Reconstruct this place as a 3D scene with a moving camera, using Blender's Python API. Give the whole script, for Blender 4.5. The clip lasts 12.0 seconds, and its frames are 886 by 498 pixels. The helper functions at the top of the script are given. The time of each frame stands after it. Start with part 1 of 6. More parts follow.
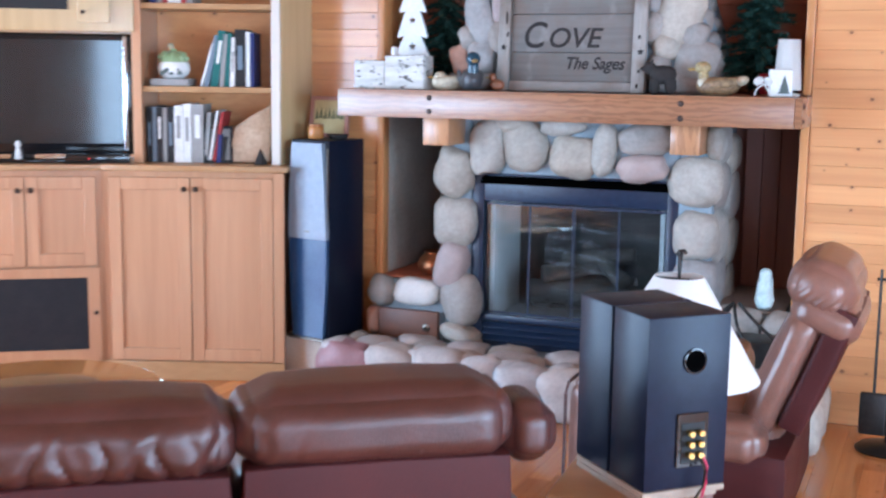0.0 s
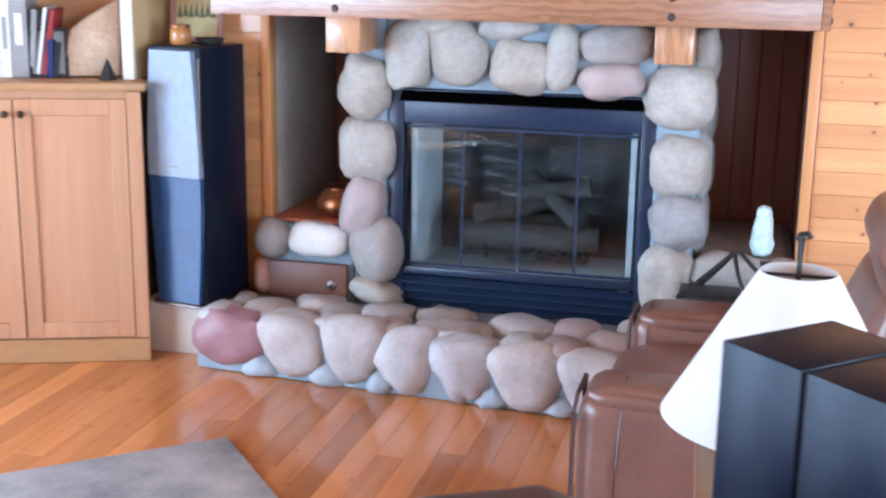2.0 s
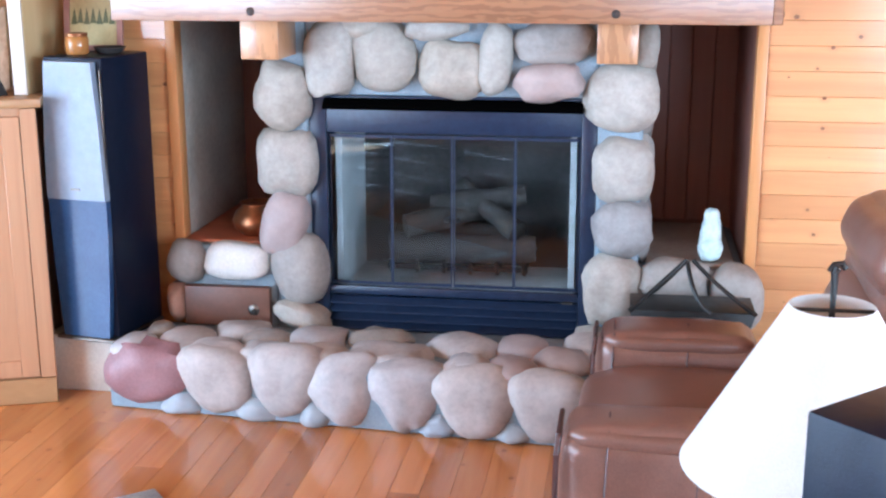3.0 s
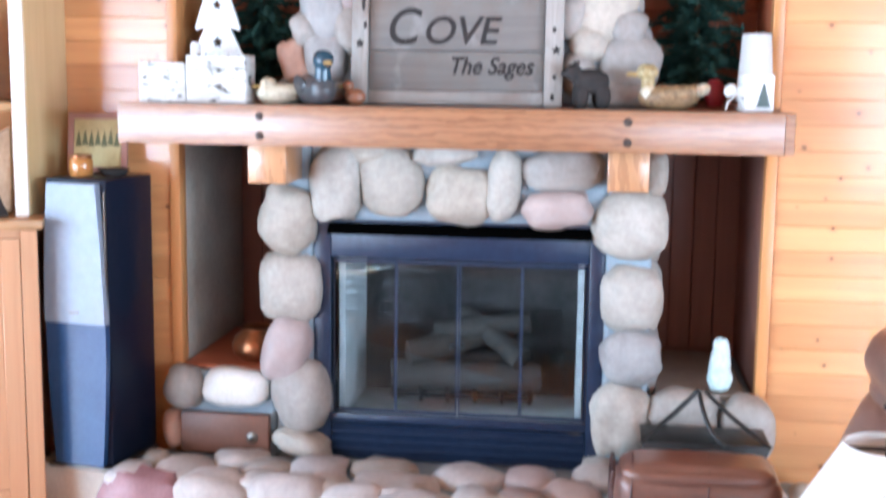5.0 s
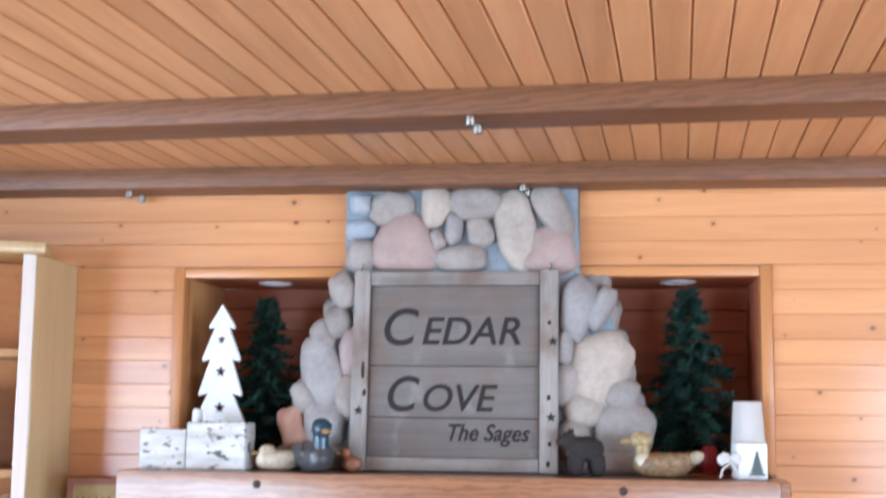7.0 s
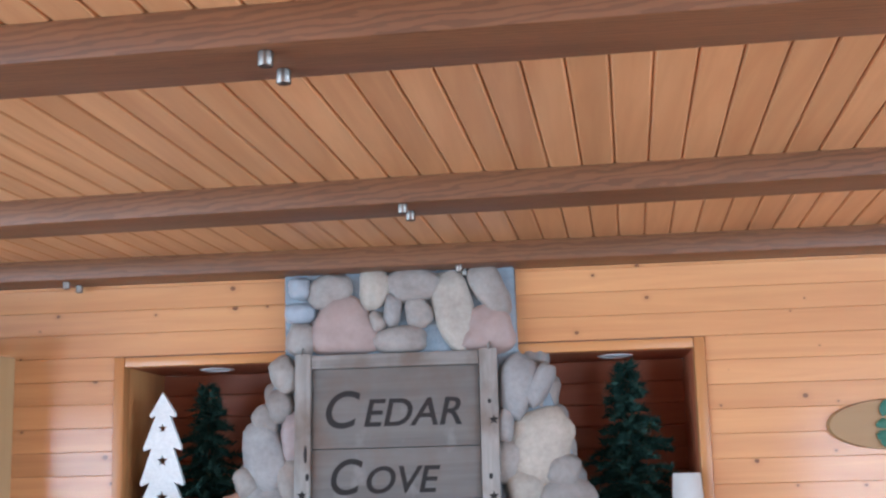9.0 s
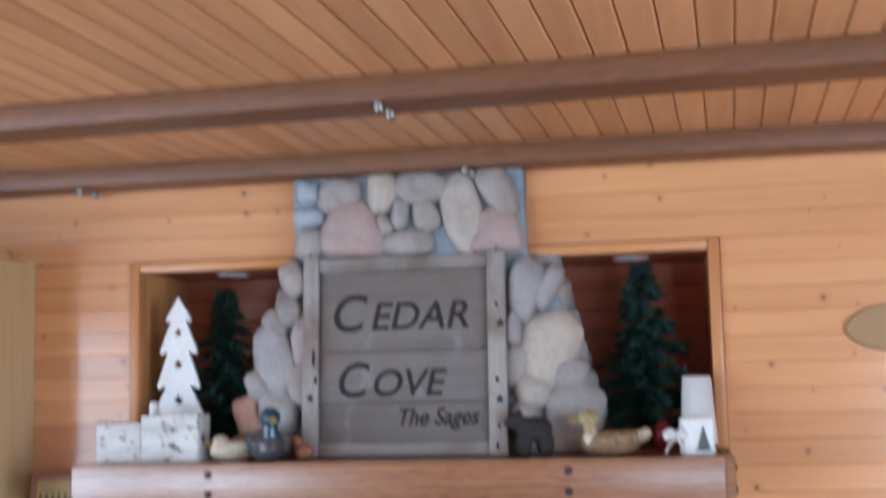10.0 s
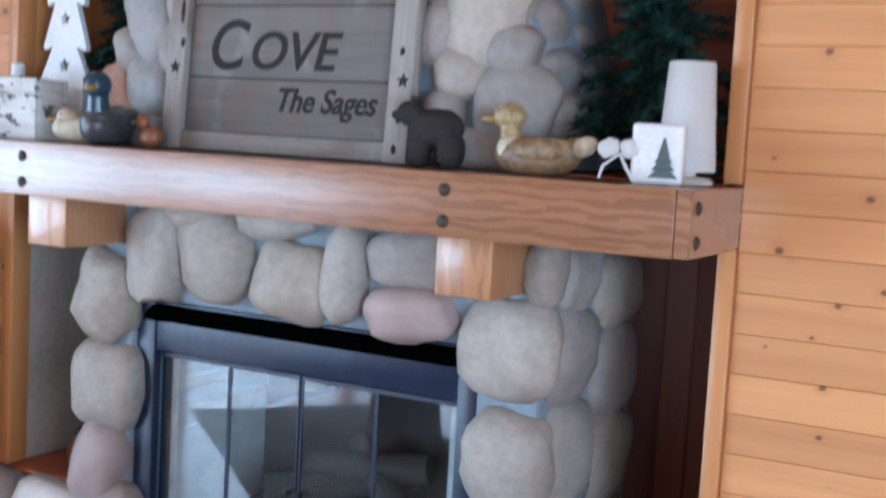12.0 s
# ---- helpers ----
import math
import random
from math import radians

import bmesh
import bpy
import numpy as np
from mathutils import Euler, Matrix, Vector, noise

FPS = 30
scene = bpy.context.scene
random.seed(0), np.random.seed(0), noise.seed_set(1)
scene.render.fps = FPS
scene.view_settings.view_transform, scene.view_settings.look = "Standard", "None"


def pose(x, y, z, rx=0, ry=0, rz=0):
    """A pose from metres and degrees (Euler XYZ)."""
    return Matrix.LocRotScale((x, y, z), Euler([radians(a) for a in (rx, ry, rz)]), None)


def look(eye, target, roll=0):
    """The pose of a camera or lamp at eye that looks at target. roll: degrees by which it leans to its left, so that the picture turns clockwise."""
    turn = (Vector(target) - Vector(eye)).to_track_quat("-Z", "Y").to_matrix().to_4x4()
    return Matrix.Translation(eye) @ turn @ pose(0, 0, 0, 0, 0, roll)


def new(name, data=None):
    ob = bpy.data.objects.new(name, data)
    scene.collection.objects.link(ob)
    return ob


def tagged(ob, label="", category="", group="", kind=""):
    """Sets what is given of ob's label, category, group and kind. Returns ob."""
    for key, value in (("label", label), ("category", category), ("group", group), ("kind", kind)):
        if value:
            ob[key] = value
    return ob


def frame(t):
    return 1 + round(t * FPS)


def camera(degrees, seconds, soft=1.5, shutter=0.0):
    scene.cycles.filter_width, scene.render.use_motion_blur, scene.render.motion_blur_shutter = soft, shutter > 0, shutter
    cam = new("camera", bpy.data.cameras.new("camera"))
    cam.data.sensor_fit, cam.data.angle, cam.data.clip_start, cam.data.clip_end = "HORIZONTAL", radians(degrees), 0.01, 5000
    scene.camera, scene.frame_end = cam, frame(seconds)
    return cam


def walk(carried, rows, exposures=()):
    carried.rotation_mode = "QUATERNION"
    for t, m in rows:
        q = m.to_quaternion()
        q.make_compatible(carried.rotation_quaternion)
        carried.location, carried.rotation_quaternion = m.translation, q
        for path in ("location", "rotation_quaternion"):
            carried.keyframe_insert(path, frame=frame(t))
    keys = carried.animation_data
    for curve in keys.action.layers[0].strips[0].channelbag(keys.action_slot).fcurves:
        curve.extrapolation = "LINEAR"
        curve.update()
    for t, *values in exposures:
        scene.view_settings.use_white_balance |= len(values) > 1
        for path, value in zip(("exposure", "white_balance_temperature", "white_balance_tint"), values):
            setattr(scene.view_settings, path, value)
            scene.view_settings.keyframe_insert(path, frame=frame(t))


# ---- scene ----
cam = camera(39.7, 12.0, soft=2.3, shutter=0.6)
PATH = [
    (0, (0.073, -0.059, 1.422), (-0.677, 1.771, 1.131), 0.8),
    (0.5, (-0.102, 0.231, 1.415), (-0.784, 2.09, 1.135), 0.4),
    (1, (-0.299, 0.463, 1.431), (-0.93, 2.329, 1.08), -0.7),
    (1.5, (-0.459, 0.752, 1.421), (-1.021, 2.628, 1.017), 0.0),
    (2, (-0.628, 0.961, 1.412), (-1.112, 2.845, 0.946), 0.9),
    (2.5, (-0.837, 1.117, 1.434), (-1.137, 3.034, 0.951), -0.4),
    (4.5, (-0.887, 1.271, 1.434), (-1.179, 3.205, 1.019), 0.7),
    (5, (-0.972, 1.249, 1.435), (-1.227, 3.212, 1.148), 0.7),
    (5.5, (-0.905, 1.263, 1.465), (-1.198, 3.236, 1.323), 0.9),
    (6, (-0.918, 1.25, 1.502), (-1.206, 3.229, 1.487), 0.4),
    (6.5, (-0.933, 1.223, 1.517), (-1.228, 3.197, 1.648), 0.4),
    (7, (-0.934, 1.197, 1.537), (-1.207, 3.162, 1.788), 0.6),
    (7.5, (-0.939, 1.182, 1.562), (-1.179, 3.143, 1.874), 0.1),
    (9.5, (-0.847, 1.147, 1.579), (-1.028, 3.107, 1.936), -1.7),
    (10, (-0.627, 1.249, 1.547), (-0.974, 3.206, 1.767), -1.4),
    (10.5, (-0.38, 1.453, 1.445), (-0.786, 3.409, 1.554), -0.7),
    (11, (-0.211, 1.85, 1.448), (-0.689, 3.791, 1.516), 1.6),
    (11.5, (0.025, 2.317, 1.402), (-0.681, 4.187, 1.348), 2.2),
    (12, (0.145, 2.796, 1.399), (-0.792, 4.553, 1.212), 3.2),
]
walk(cam, [(t, look(eye, target, roll)) for t, eye, target, roll in PATH], [(0.0, -0.12, 6130, 12), (1.0, 0.06, 6180, 12), (2.5, 0.25, 6270, 12), (4.5, 0.45, 6570, 12), (5.5, 0.35, 6620, 12), (6.0, 0.2, 6670, 12), (6.5, 0.1, 6720, 12), (7.5, -0.24, 6600, 12), (9.5, -0.58, 6680, 12), (10.5, -0.69, 6500, 11), (11.0, -0.60, 6400, 11), (11.5, -0.58, 6420, 11), (12.0, -0.5, 6370, 11)])

# ---- world, sun, window light ----
world = bpy.data.worlds.new("sky")
scene.world = world
world.use_nodes = True
wn = world.node_tree
sky = wn.nodes.new("ShaderNodeTexSky")
sky.sky_type, sky.sun_disc = "NISHITA", False
sky.sun_elevation, sky.sun_rotation = radians(48), radians(20)
wn.links.new(sky.outputs[0], wn.nodes["Background"].inputs[0])
wn.nodes["Background"].inputs[1].default_value = 0.12
sun = new("sun", bpy.data.lights.new("sun", "SUN"))
sun.data.energy, sun.data.angle, sun.data.color = 3.0, radians(0.5), (1.0, 0.95, 0.88)
sun.matrix_basis = look((1.0, 3.0, 4.0), (0, 0, 0))


def window_light(name, eye, target, w, h, watts, colour):
    ob = new(name, bpy.data.lights.new(name, "AREA"))
    ob.data.shape, ob.data.size, ob.data.size_y = "RECTANGLE", w, h
    ob.data.energy, ob.data.color = watts, colour
    ob.matrix_basis = look(eye, target)
    return ob


DAY = (0.51, 0.735, 1.0)
WINDOWS_BACK = [(1.45, 2.6, 0.25, 2.02)]
WINDOWS_LEFT = [(-3.1, -1.3, 0.15, 2.05), (-1.0, 0.9, 0.15, 2.05), (1.6, 3.85, 0.15, 2.05)]
WINDOWS_RIGHT = [(-1.9, 0.1, 0.5, 2.0), (0.9, 2.9, 0.3, 2.0)]
XL, XR, YB, YW, ZC = -5.2, 2.7, -3.4, 5.08, 2.28
for a, b, z0, z1 in WINDOWS_BACK:
    window_light("window_light", ((a + b) / 2, YB - 0.02, (z0 + z1) / 2), ((a + b) / 2, 0, (z0 + z1) / 2), b - a, z1 - z0, 130, DAY)
for a, b, z0, z1 in WINDOWS_LEFT:
    window_light("window_light", (XL - 0.02, (a + b) / 2, (z0 + z1) / 2), (0, (a + b) / 2, (z0 + z1) / 2), b - a, z1 - z0, 275 if b < 1.2 else 250, DAY)
for a, b, z0, z1 in WINDOWS_RIGHT:
    window_light("window_light", (XR + 0.02, (a + b) / 2, (z0 + z1) / 2), (0, (a + b) / 2, (z0 + z1) / 2), b - a, z1 - z0, 200 if b < 1 else 270, DAY)

# ---- materials ----
def material(name, rough=0.5, metal=0.0, colour=(0.5, 0.5, 0.5)):
    m = bpy.data.materials.new(name)
    m.use_nodes = True
    b = m.node_tree.nodes["Principled BSDF"]
    b.inputs["Roughness"].default_value, b.inputs["Metallic"].default_value = rough, metal
    b.inputs["Base Color"].default_value = (*colour, 1)
    return m, m.node_tree, b


def node(nt, kind, **values):
    n = nt.nodes.new(kind)
    for k, v in values.items():
        n.inputs[k.replace("_", " ")].default_value = v
    return n


def coords(nt, scale, jitter=0.0):
    """Object coordinates, scaled by axis, shifted piece by piece."""
    tc = nt.nodes.new("ShaderNodeTexCoord")
    mp = nt.nodes.new("ShaderNodeMapping")
    mp.inputs["Scale"].default_value = scale
    nt.links.new(tc.outputs["Object"], mp.inputs["Vector"])
    if jitter:
        info = nt.nodes.new("ShaderNodeObjectInfo")
        mul = nt.nodes.new("ShaderNodeMath")
        mul.operation, mul.inputs[1].default_value = "MULTIPLY", jitter
        nt.links.new(info.outputs["Random"], mul.inputs[0])
        nt.links.new(mul.outputs[0], mp.inputs["Location"])
    return mp.outputs["Vector"]


def noise_tex(nt, vec, scale=1.0, detail=4.0, rough=0.55, distort=0.0):
    n = node(nt, "ShaderNodeTexNoise", Scale=scale, Detail=detail, Roughness=rough, Distortion=distort)
    nt.links.new(vec, n.inputs["Vector"])
    return n.outputs["Fac"]


def ramp(nt, fac, *stops):
    r = nt.nodes.new("ShaderNodeValToRGB")
    while len(r.color_ramp.elements) < len(stops):
        r.color_ramp.elements.new(0.5)
    for e, (p, c) in zip(r.color_ramp.elements, stops):
        e.position, e.color = p, (*c, 1)
    nt.links.new(fac, r.inputs["Fac"])
    return r.outputs["Color"]


def mix(nt, a, b, fac, mode="MIX"):
    n = nt.nodes.new("ShaderNodeMix")
    n.data_type, n.blend_type = "RGBA", mode
    for sock, v in ((n.inputs[0], fac), (n.inputs[6], a), (n.inputs[7], b)):
        if isinstance(v, (int, float)):
            sock.default_value = v
        elif isinstance(v, tuple):
            sock.default_value = (*v, 1)
        else:
            nt.links.new(v, sock)
    return n.outputs[2]


def bump(nt, b, height, strength=0.3, distance=0.002):
    n = node(nt, "ShaderNodeBump", Strength=strength, Distance=distance)
    nt.links.new(height, n.inputs["Height"])
    nt.links.new(n.outputs["Normal"], b.inputs["Normal"])


def wood(name, dark, light, axis, rough=0.35, grain=26.0, knots=0.0, vary=0.25, island=False, coat=0.0, cathedral=0.0, stain=0.0):
    m, nt, b = material(name, rough)
    s = [grain, grain, grain]
    s[axis] = grain * 0.055
    v = coords(nt, s, 37.0)
    g = noise_tex(nt, v, 1.0, 5.0, 0.6, 0.6)
    col = ramp(nt, g, (0.30, dark), (0.70, light))
    broad = noise_tex(nt, coords(nt, [k * 0.12 for k in s], 11.0), 1.0, 2.0)
    col = mix(nt, col, ramp(nt, broad, (0.3, tuple(0.72 * c for c in light)), (0.7, light)), 0.45, "MIX")
    if cathedral:
        w = nt.nodes.new("ShaderNodeTexWave")
        w.wave_type, w.bands_direction = "RINGS", "XYZ"[axis]
        w.inputs["Scale"].default_value, w.inputs["Distortion"].default_value = 8.0, 7.0
        w.inputs["Detail"].default_value, w.inputs["Detail Scale"].default_value = 3.0, 1.4
        s2 = [5.0, 5.0, 5.0]
        s2[axis] = 0.9
        nt.links.new(coords(nt, s2, 5.0), w.inputs["Vector"])
        col = mix(nt, col, ramp(nt, w.outputs["Fac"], (0.25, tuple(0.55 * c for c in dark)), (0.5, light)), cathedral)
    if stain:
        st = noise_tex(nt, coords(nt, (7, 7, 5)), 1.0, 4.0)
        col = mix(nt, col, (0.17, 0.115, 0.085), mix(nt, (0, 0, 0), ramp(nt, st, (0.48, (0, 0, 0)), (0.68, (1, 1, 1))), stain))
        col = mix(nt, col, (0.34, 0.32, 0.30), mix(nt, (0, 0, 0), ramp(nt, st, (0.30, (1, 1, 1)), (0.42, (0, 0, 0))), stain))
    if island:
        geo = nt.nodes.new("ShaderNodeNewGeometry")
        rnd = geo.outputs["Random Per Island"]
    else:
        rnd = nt.nodes.new("ShaderNodeObjectInfo").outputs["Random"]
    tone = ramp(nt, rnd, (0.0, (1 - vary, 1 - vary * 1.15, 1 - vary * 1.3)), (1.0, (1.0, 1.0, 1.0)))
    col = mix(nt, col, tone, 1.0, "MULTIPLY")
    if knots:
        s3 = [6.5, 6.5, 6.5]
        s3[axis] = 5.4
        vo = node(nt, "ShaderNodeTexVoronoi", Scale=1.0, Randomness=1.0)
        vo.voronoi_dimensions = "2D"
        sep, com = nt.nodes.new("ShaderNodeSeparateXYZ"), nt.nodes.new("ShaderNodeCombineXYZ")
        nt.links.new(coords(nt, s3, 23.0), sep.inputs[0])
        nt.links.new(sep.outputs[axis], com.inputs[0])
        nt.links.new(sep.outputs[0 if axis else 2], com.inputs[1])
        nt.links.new(com.outputs[0], vo.inputs["Vector"])
        sc = nt.nodes.new("ShaderNodeSeparateColor")
        nt.links.new(vo.outputs["Color"], sc.inputs[0])
        size = nt.nodes.new("ShaderNodeMath")
        size.operation, size.inputs[1].default_value = "DIVIDE", 1.0
        nt.links.new(vo.outputs["Distance"], size.inputs[0])
        nt.links.new(sc.outputs[0], size.inputs[1])
        near = size.outputs[0]
        k = ramp(nt, near, (0.0, (1, 1, 1)), (0.046, (1, 1, 1)), (0.064, (0, 0, 0)))
        col = mix(nt, col, (0.085, 0.03, 0.012), mix(nt, (0, 0, 0), k, knots))
        halo = ramp(nt, near, (0.0, (1, 1, 1)), (0.20, (0, 0, 0)))
        col = mix(nt, col, tuple(0.7 * c for c in dark), mix(nt, (0, 0, 0), halo, 0.45 * knots))
    nt.links.new(col, b.inputs["Base Color"])
    r = ramp(nt, broad, (0.2, (rough * 0.8,) * 3), (0.8, (min(1, rough * 1.25),) * 3))
    nt.links.new(r, b.inputs["Roughness"])
    if coat:
        b.inputs["Coat Weight"].default_value, b.inputs["Coat Roughness"].default_value = coat, 0.12
    bump(nt, b, g, 0.16, 0.001)
    return m


def mottled(name, dark, light, scale=12.0, rough=0.7, metal=0.0, relief=0.3, fine=90.0, vary=0.0, depth=0.002, coat=0.0, speck=0.3):
    m, nt, b = material(name, rough, metal)
    v = coords(nt, (1, 1, 1), 19.0)
    n1, n2 = noise_tex(nt, v, scale, 5.0, 0.6), noise_tex(nt, v, fine, 3.0, 0.6)
    col = ramp(nt, n1, (0.32, dark), (0.68, light))
    col = mix(nt, col, ramp(nt, n2, (0.3, tuple(0.7 * c for c in dark)), (0.65, light)), speck)
    if vary:
        info = nt.nodes.new("ShaderNodeObjectInfo")
        tone = ramp(nt, info.outputs["Random"], (0.0, (1 - vary, 1 - vary, 1 - vary)), (0.35, (1.0, 0.97, 0.93)), (0.7, (0.9, 0.95, 1.0)), (1.0, (1.0, 0.98, 0.95)))
        col = mix(nt, col, tone, 1.0, "MULTIPLY")
    nt.links.new(col, b.inputs["Base Color"])
    r = ramp(nt, n1, (0.2, (rough * 0.82,) * 3), (0.8, (min(1, rough * 1.15),) * 3))
    nt.links.new(r, b.inputs["Roughness"])
    if coat:
        b.inputs["Coat Weight"].default_value, b.inputs["Coat Roughness"].default_value = coat, 0.2
    h = nt.nodes.new("ShaderNodeMath")
    h.operation = "ADD"
    nt.links.new(n1, h.inputs[0])
    nt.links.new(n2, h.inputs[1])
    bump(nt, b, h.outputs[0], relief, depth)
    return m


def glass(name, tint=(1, 1, 1), rough=0.0):
    m, nt, b = material(name, rough, 0.0, tint)
    b.inputs["Transmission Weight"].default_value, b.inputs["IOR"].default_value = 1.0, 1.5
    return m


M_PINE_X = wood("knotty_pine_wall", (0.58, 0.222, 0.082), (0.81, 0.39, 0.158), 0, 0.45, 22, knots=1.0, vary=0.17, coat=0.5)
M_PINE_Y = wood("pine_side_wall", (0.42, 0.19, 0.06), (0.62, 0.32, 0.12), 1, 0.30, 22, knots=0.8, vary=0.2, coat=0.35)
M_TRIM_Z = wood("pine_trim_upright", (0.55, 0.21, 0.075), (0.75, 0.345, 0.13), 2, 0.35, 30)
M_TRIM_X = wood("pine_trim_level", (0.55, 0.21, 0.075), (0.75, 0.345, 0.13), 0, 0.35, 30)
M_CEIL = wood("fir_ceiling", (0.54, 0.235, 0.095), (0.76, 0.41, 0.19), 1, 0.42, 24, vary=0.22, island=True)
M_BEAM = wood("oak_beam", (0.10, 0.038, 0.016), (0.23, 0.095, 0.04), 0, 0.48, 20, vary=0.1, cathedral=0.3)
M_MANTEL = wood("oak_mantel", (0.19, 0.070, 0.032), (0.36, 0.162, 0.078), 0, 0.30, 24, vary=0.05, cathedral=0.32, coat=0.8)
M_MANTEL.node_tree.nodes["Principled BSDF"].inputs["Coat Roughness"].default_value = 0.26
M_CORBEL = wood("oak_corbel", (0.38, 0.155, 0.07), (0.58, 0.29, 0.14), 2, 0.36, 26, vary=0.1, cathedral=0.3, coat=0.6)
M_FLOOR = wood("fir_floor", (0.56, 0.165, 0.042), (0.84, 0.34, 0.11), 1, 0.22, 20, knots=0.4, vary=0.42, coat=0.6)
M_NICHE = wood("stained_cedar", (0.35, 0.095, 0.045), (0.56, 0.168, 0.080), 0, 0.5, 20, vary=0.25)
M_DARKWOOD = wood("dark_lining", (0.28, 0.135, 0.110), (0.40, 0.195, 0.160), 2, 0.55, 20, vary=0.15)
M_CAB = wood("alder_cabinet_upright", (0.44, 0.210, 0.110), (0.585, 0.318, 0.178), 2, 0.36, 30, vary=0.06, coat=0.35)
M_MAPLE = wood("pale_maple_panel", (0.50, 0.335, 0.155), (0.64, 0.455, 0.235), 2, 0.34, 26, vary=0.05, coat=0.5)
# Near-white base colour paints the window glare on the bookcase's right stile.
M_GLARE = wood("glare_face_stile", (0.66, 0.60, 0.52), (0.80, 0.75, 0.68), 2, 0.25, 26, vary=0.04, coat=0.8)
M_CABX = wood("alder_cabinet_level", (0.38, 0.185, 0.082), (0.50, 0.285, 0.135), 0, 0.34, 30, vary=0.06)
M_GREYWOOD = wood("weathered_board", (0.10, 0.089, 0.082), (0.215, 0.192, 0.174), 0, 0.8, 26, vary=0.15, stain=0.6)
M_GREYZ = wood("weathered_stile", (0.10, 0.086, 0.075), (0.40, 0.36, 0.325), 2, 0.85, 34, vary=0.1, stain=0.8)
M_GREYRAIL = wood("weathered_rail", (0.10, 0.086, 0.075), (0.36, 0.325, 0.295), 0, 0.85, 30, vary=0.1, stain=0.8)
M_TABLE = wood("stained_table", (0.22, 0.10, 0.045), (0.36, 0.18, 0.08), 0, 0.3, 24, coat=0.3)
M_STONE = mottled("river_stone", (0.32, 0.276, 0.232), (0.51, 0.452, 0.39), 9, 0.66, 0, 0.32, 55, 0.20, 0.0016, speck=0.26)
M_STONEG = mottled("grey_river_stone", (0.255, 0.222, 0.203), (0.40, 0.36, 0.33), 9, 0.64, 0, 0.32, 55, 0.22, 0.0016, speck=0.26)
M_STONEP = mottled("pink_river_stone", (0.34, 0.245, 0.222), (0.46, 0.35, 0.32), 9, 0.6, 0, 0.22, 50, 0.15, 0.0012, speck=0.14)
# Mauve is the stone's own; the extra lightness stands for light on the hearth.
M_STONEM = mottled("mauve_river_stone", (0.375, 0.333, 0.318), (0.55, 0.498, 0.478), 9, 0.64, 0, 0.32, 55, 0.18, 0.0016, speck=0.24)
M_STONER = mottled("red_river_stone", (0.25, 0.125, 0.135), (0.35, 0.185, 0.195), 9, 0.5, 0, 0.4, 110, 0.0, 0.0015)
M_STONEW = mottled("white_river_stone", (0.62, 0.60, 0.57), (0.78, 0.76, 0.72), 9, 0.55, 0, 0.3, 110, 0.0, 0.0015)
M_STONEO = mottled("rusty_river_stone", (0.34, 0.17, 0.115), (0.47, 0.27, 0.20), 9, 0.6, 0, 0.22, 50, 0.0, 0.0012, speck=0.2)
M_STONEB = mottled("blue_grey_chip_stone", (0.30, 0.325, 0.35), (0.42, 0.45, 0.48), 9, 0.6, 0, 0.22, 45, 0.1, 0.0012, speck=0.14)
M_MORTAR = mottled("grey_mortar", (0.19, 0.245, 0.285), (0.31, 0.375, 0.42), 16, 0.9, 0, 0.6, 160, 0.0, 0.003)
M_PLASTER = mottled("smoky_plaster", (0.36, 0.30, 0.24), (0.48, 0.41, 0.34), 5, 0.8, 0, 0.3, 60)
# Black paint; the blue in its base colour stands for reflected sky.
M_BLACK = mottled("black_stove_paint", (0.010, 0.019, 0.043), (0.018, 0.032, 0.066), 30, 0.33, 0.0, 0.1, 200)
M_DARKMETAL = mottled("dark_iron", (0.015, 0.014, 0.014), (0.035, 0.032, 0.03), 30, 0.45, 0.6, 0.3, 150)
M_SOOT = mottled("sooty_liner", (0.03, 0.03, 0.028), (0.085, 0.08, 0.075), 7, 0.9, 0, 0.5, 60)
# Lit copy of the liner: daylight on sides and floor put into the colour.
M_LITLINER = mottled("lit_firebox_liner", (0.36, 0.36, 0.34), (0.58, 0.58, 0.54), 7, 0.85, 0, 0.5, 60)
M_LOG = mottled("ceramic_log", (0.022, 0.018, 0.014), (0.065, 0.052, 0.042), 16, 0.9, 0, 0.9, 70, 0.1, 0.006)
M_LEATHER = mottled("brown_leather", (0.042, 0.0140, 0.0118), (0.086, 0.0285, 0.0230), 9, 0.34, 0, 0.6, 240, 0.0, 0.0022, coat=0.15)
M_LEATHERG = mottled("polished_brown_leather", (0.030, 0.011, 0.009), (0.060, 0.020, 0.016), 9, 0.16, 0, 0.1, 240, 0.0, 0.001, coat=0.9)
M_LEATHERF = mottled("smooth_back_leather", (0.044, 0.0090, 0.0095), (0.070, 0.0150, 0.0140), 5, 0.5, 0, 0.3, 260, 0.0, 0.0012)
M_LEATHER2 = mottled("tan_brown_leather", (0.130, 0.057, 0.042), (0.23, 0.107, 0.077), 5, 0.33, 0, 0.35, 260, 0.0, 0.0012, coat=0.15)
M_SPK = mottled("black_vinyl", (0.004, 0.007, 0.017), (0.007, 0.011, 0.026), 40, 0.34, 0, 0.15, 300)
M_GRILLE = mottled("silver_grille_cloth", (0.22, 0.265, 0.33), (0.29, 0.335, 0.40), 30, 0.5, 0.1, 0.5, 400)
M_BAFFLE = mottled("blue_black_lacquer", (0.018, 0.056, 0.14), (0.030, 0.082, 0.185), 6, 0.25, 0, 0.05, 90)
M_TV = mottled("gloss_black_plastic", (0.006, 0.006, 0.007), (0.010, 0.010, 0.012), 10, 0.12, 0, 0.02, 90)
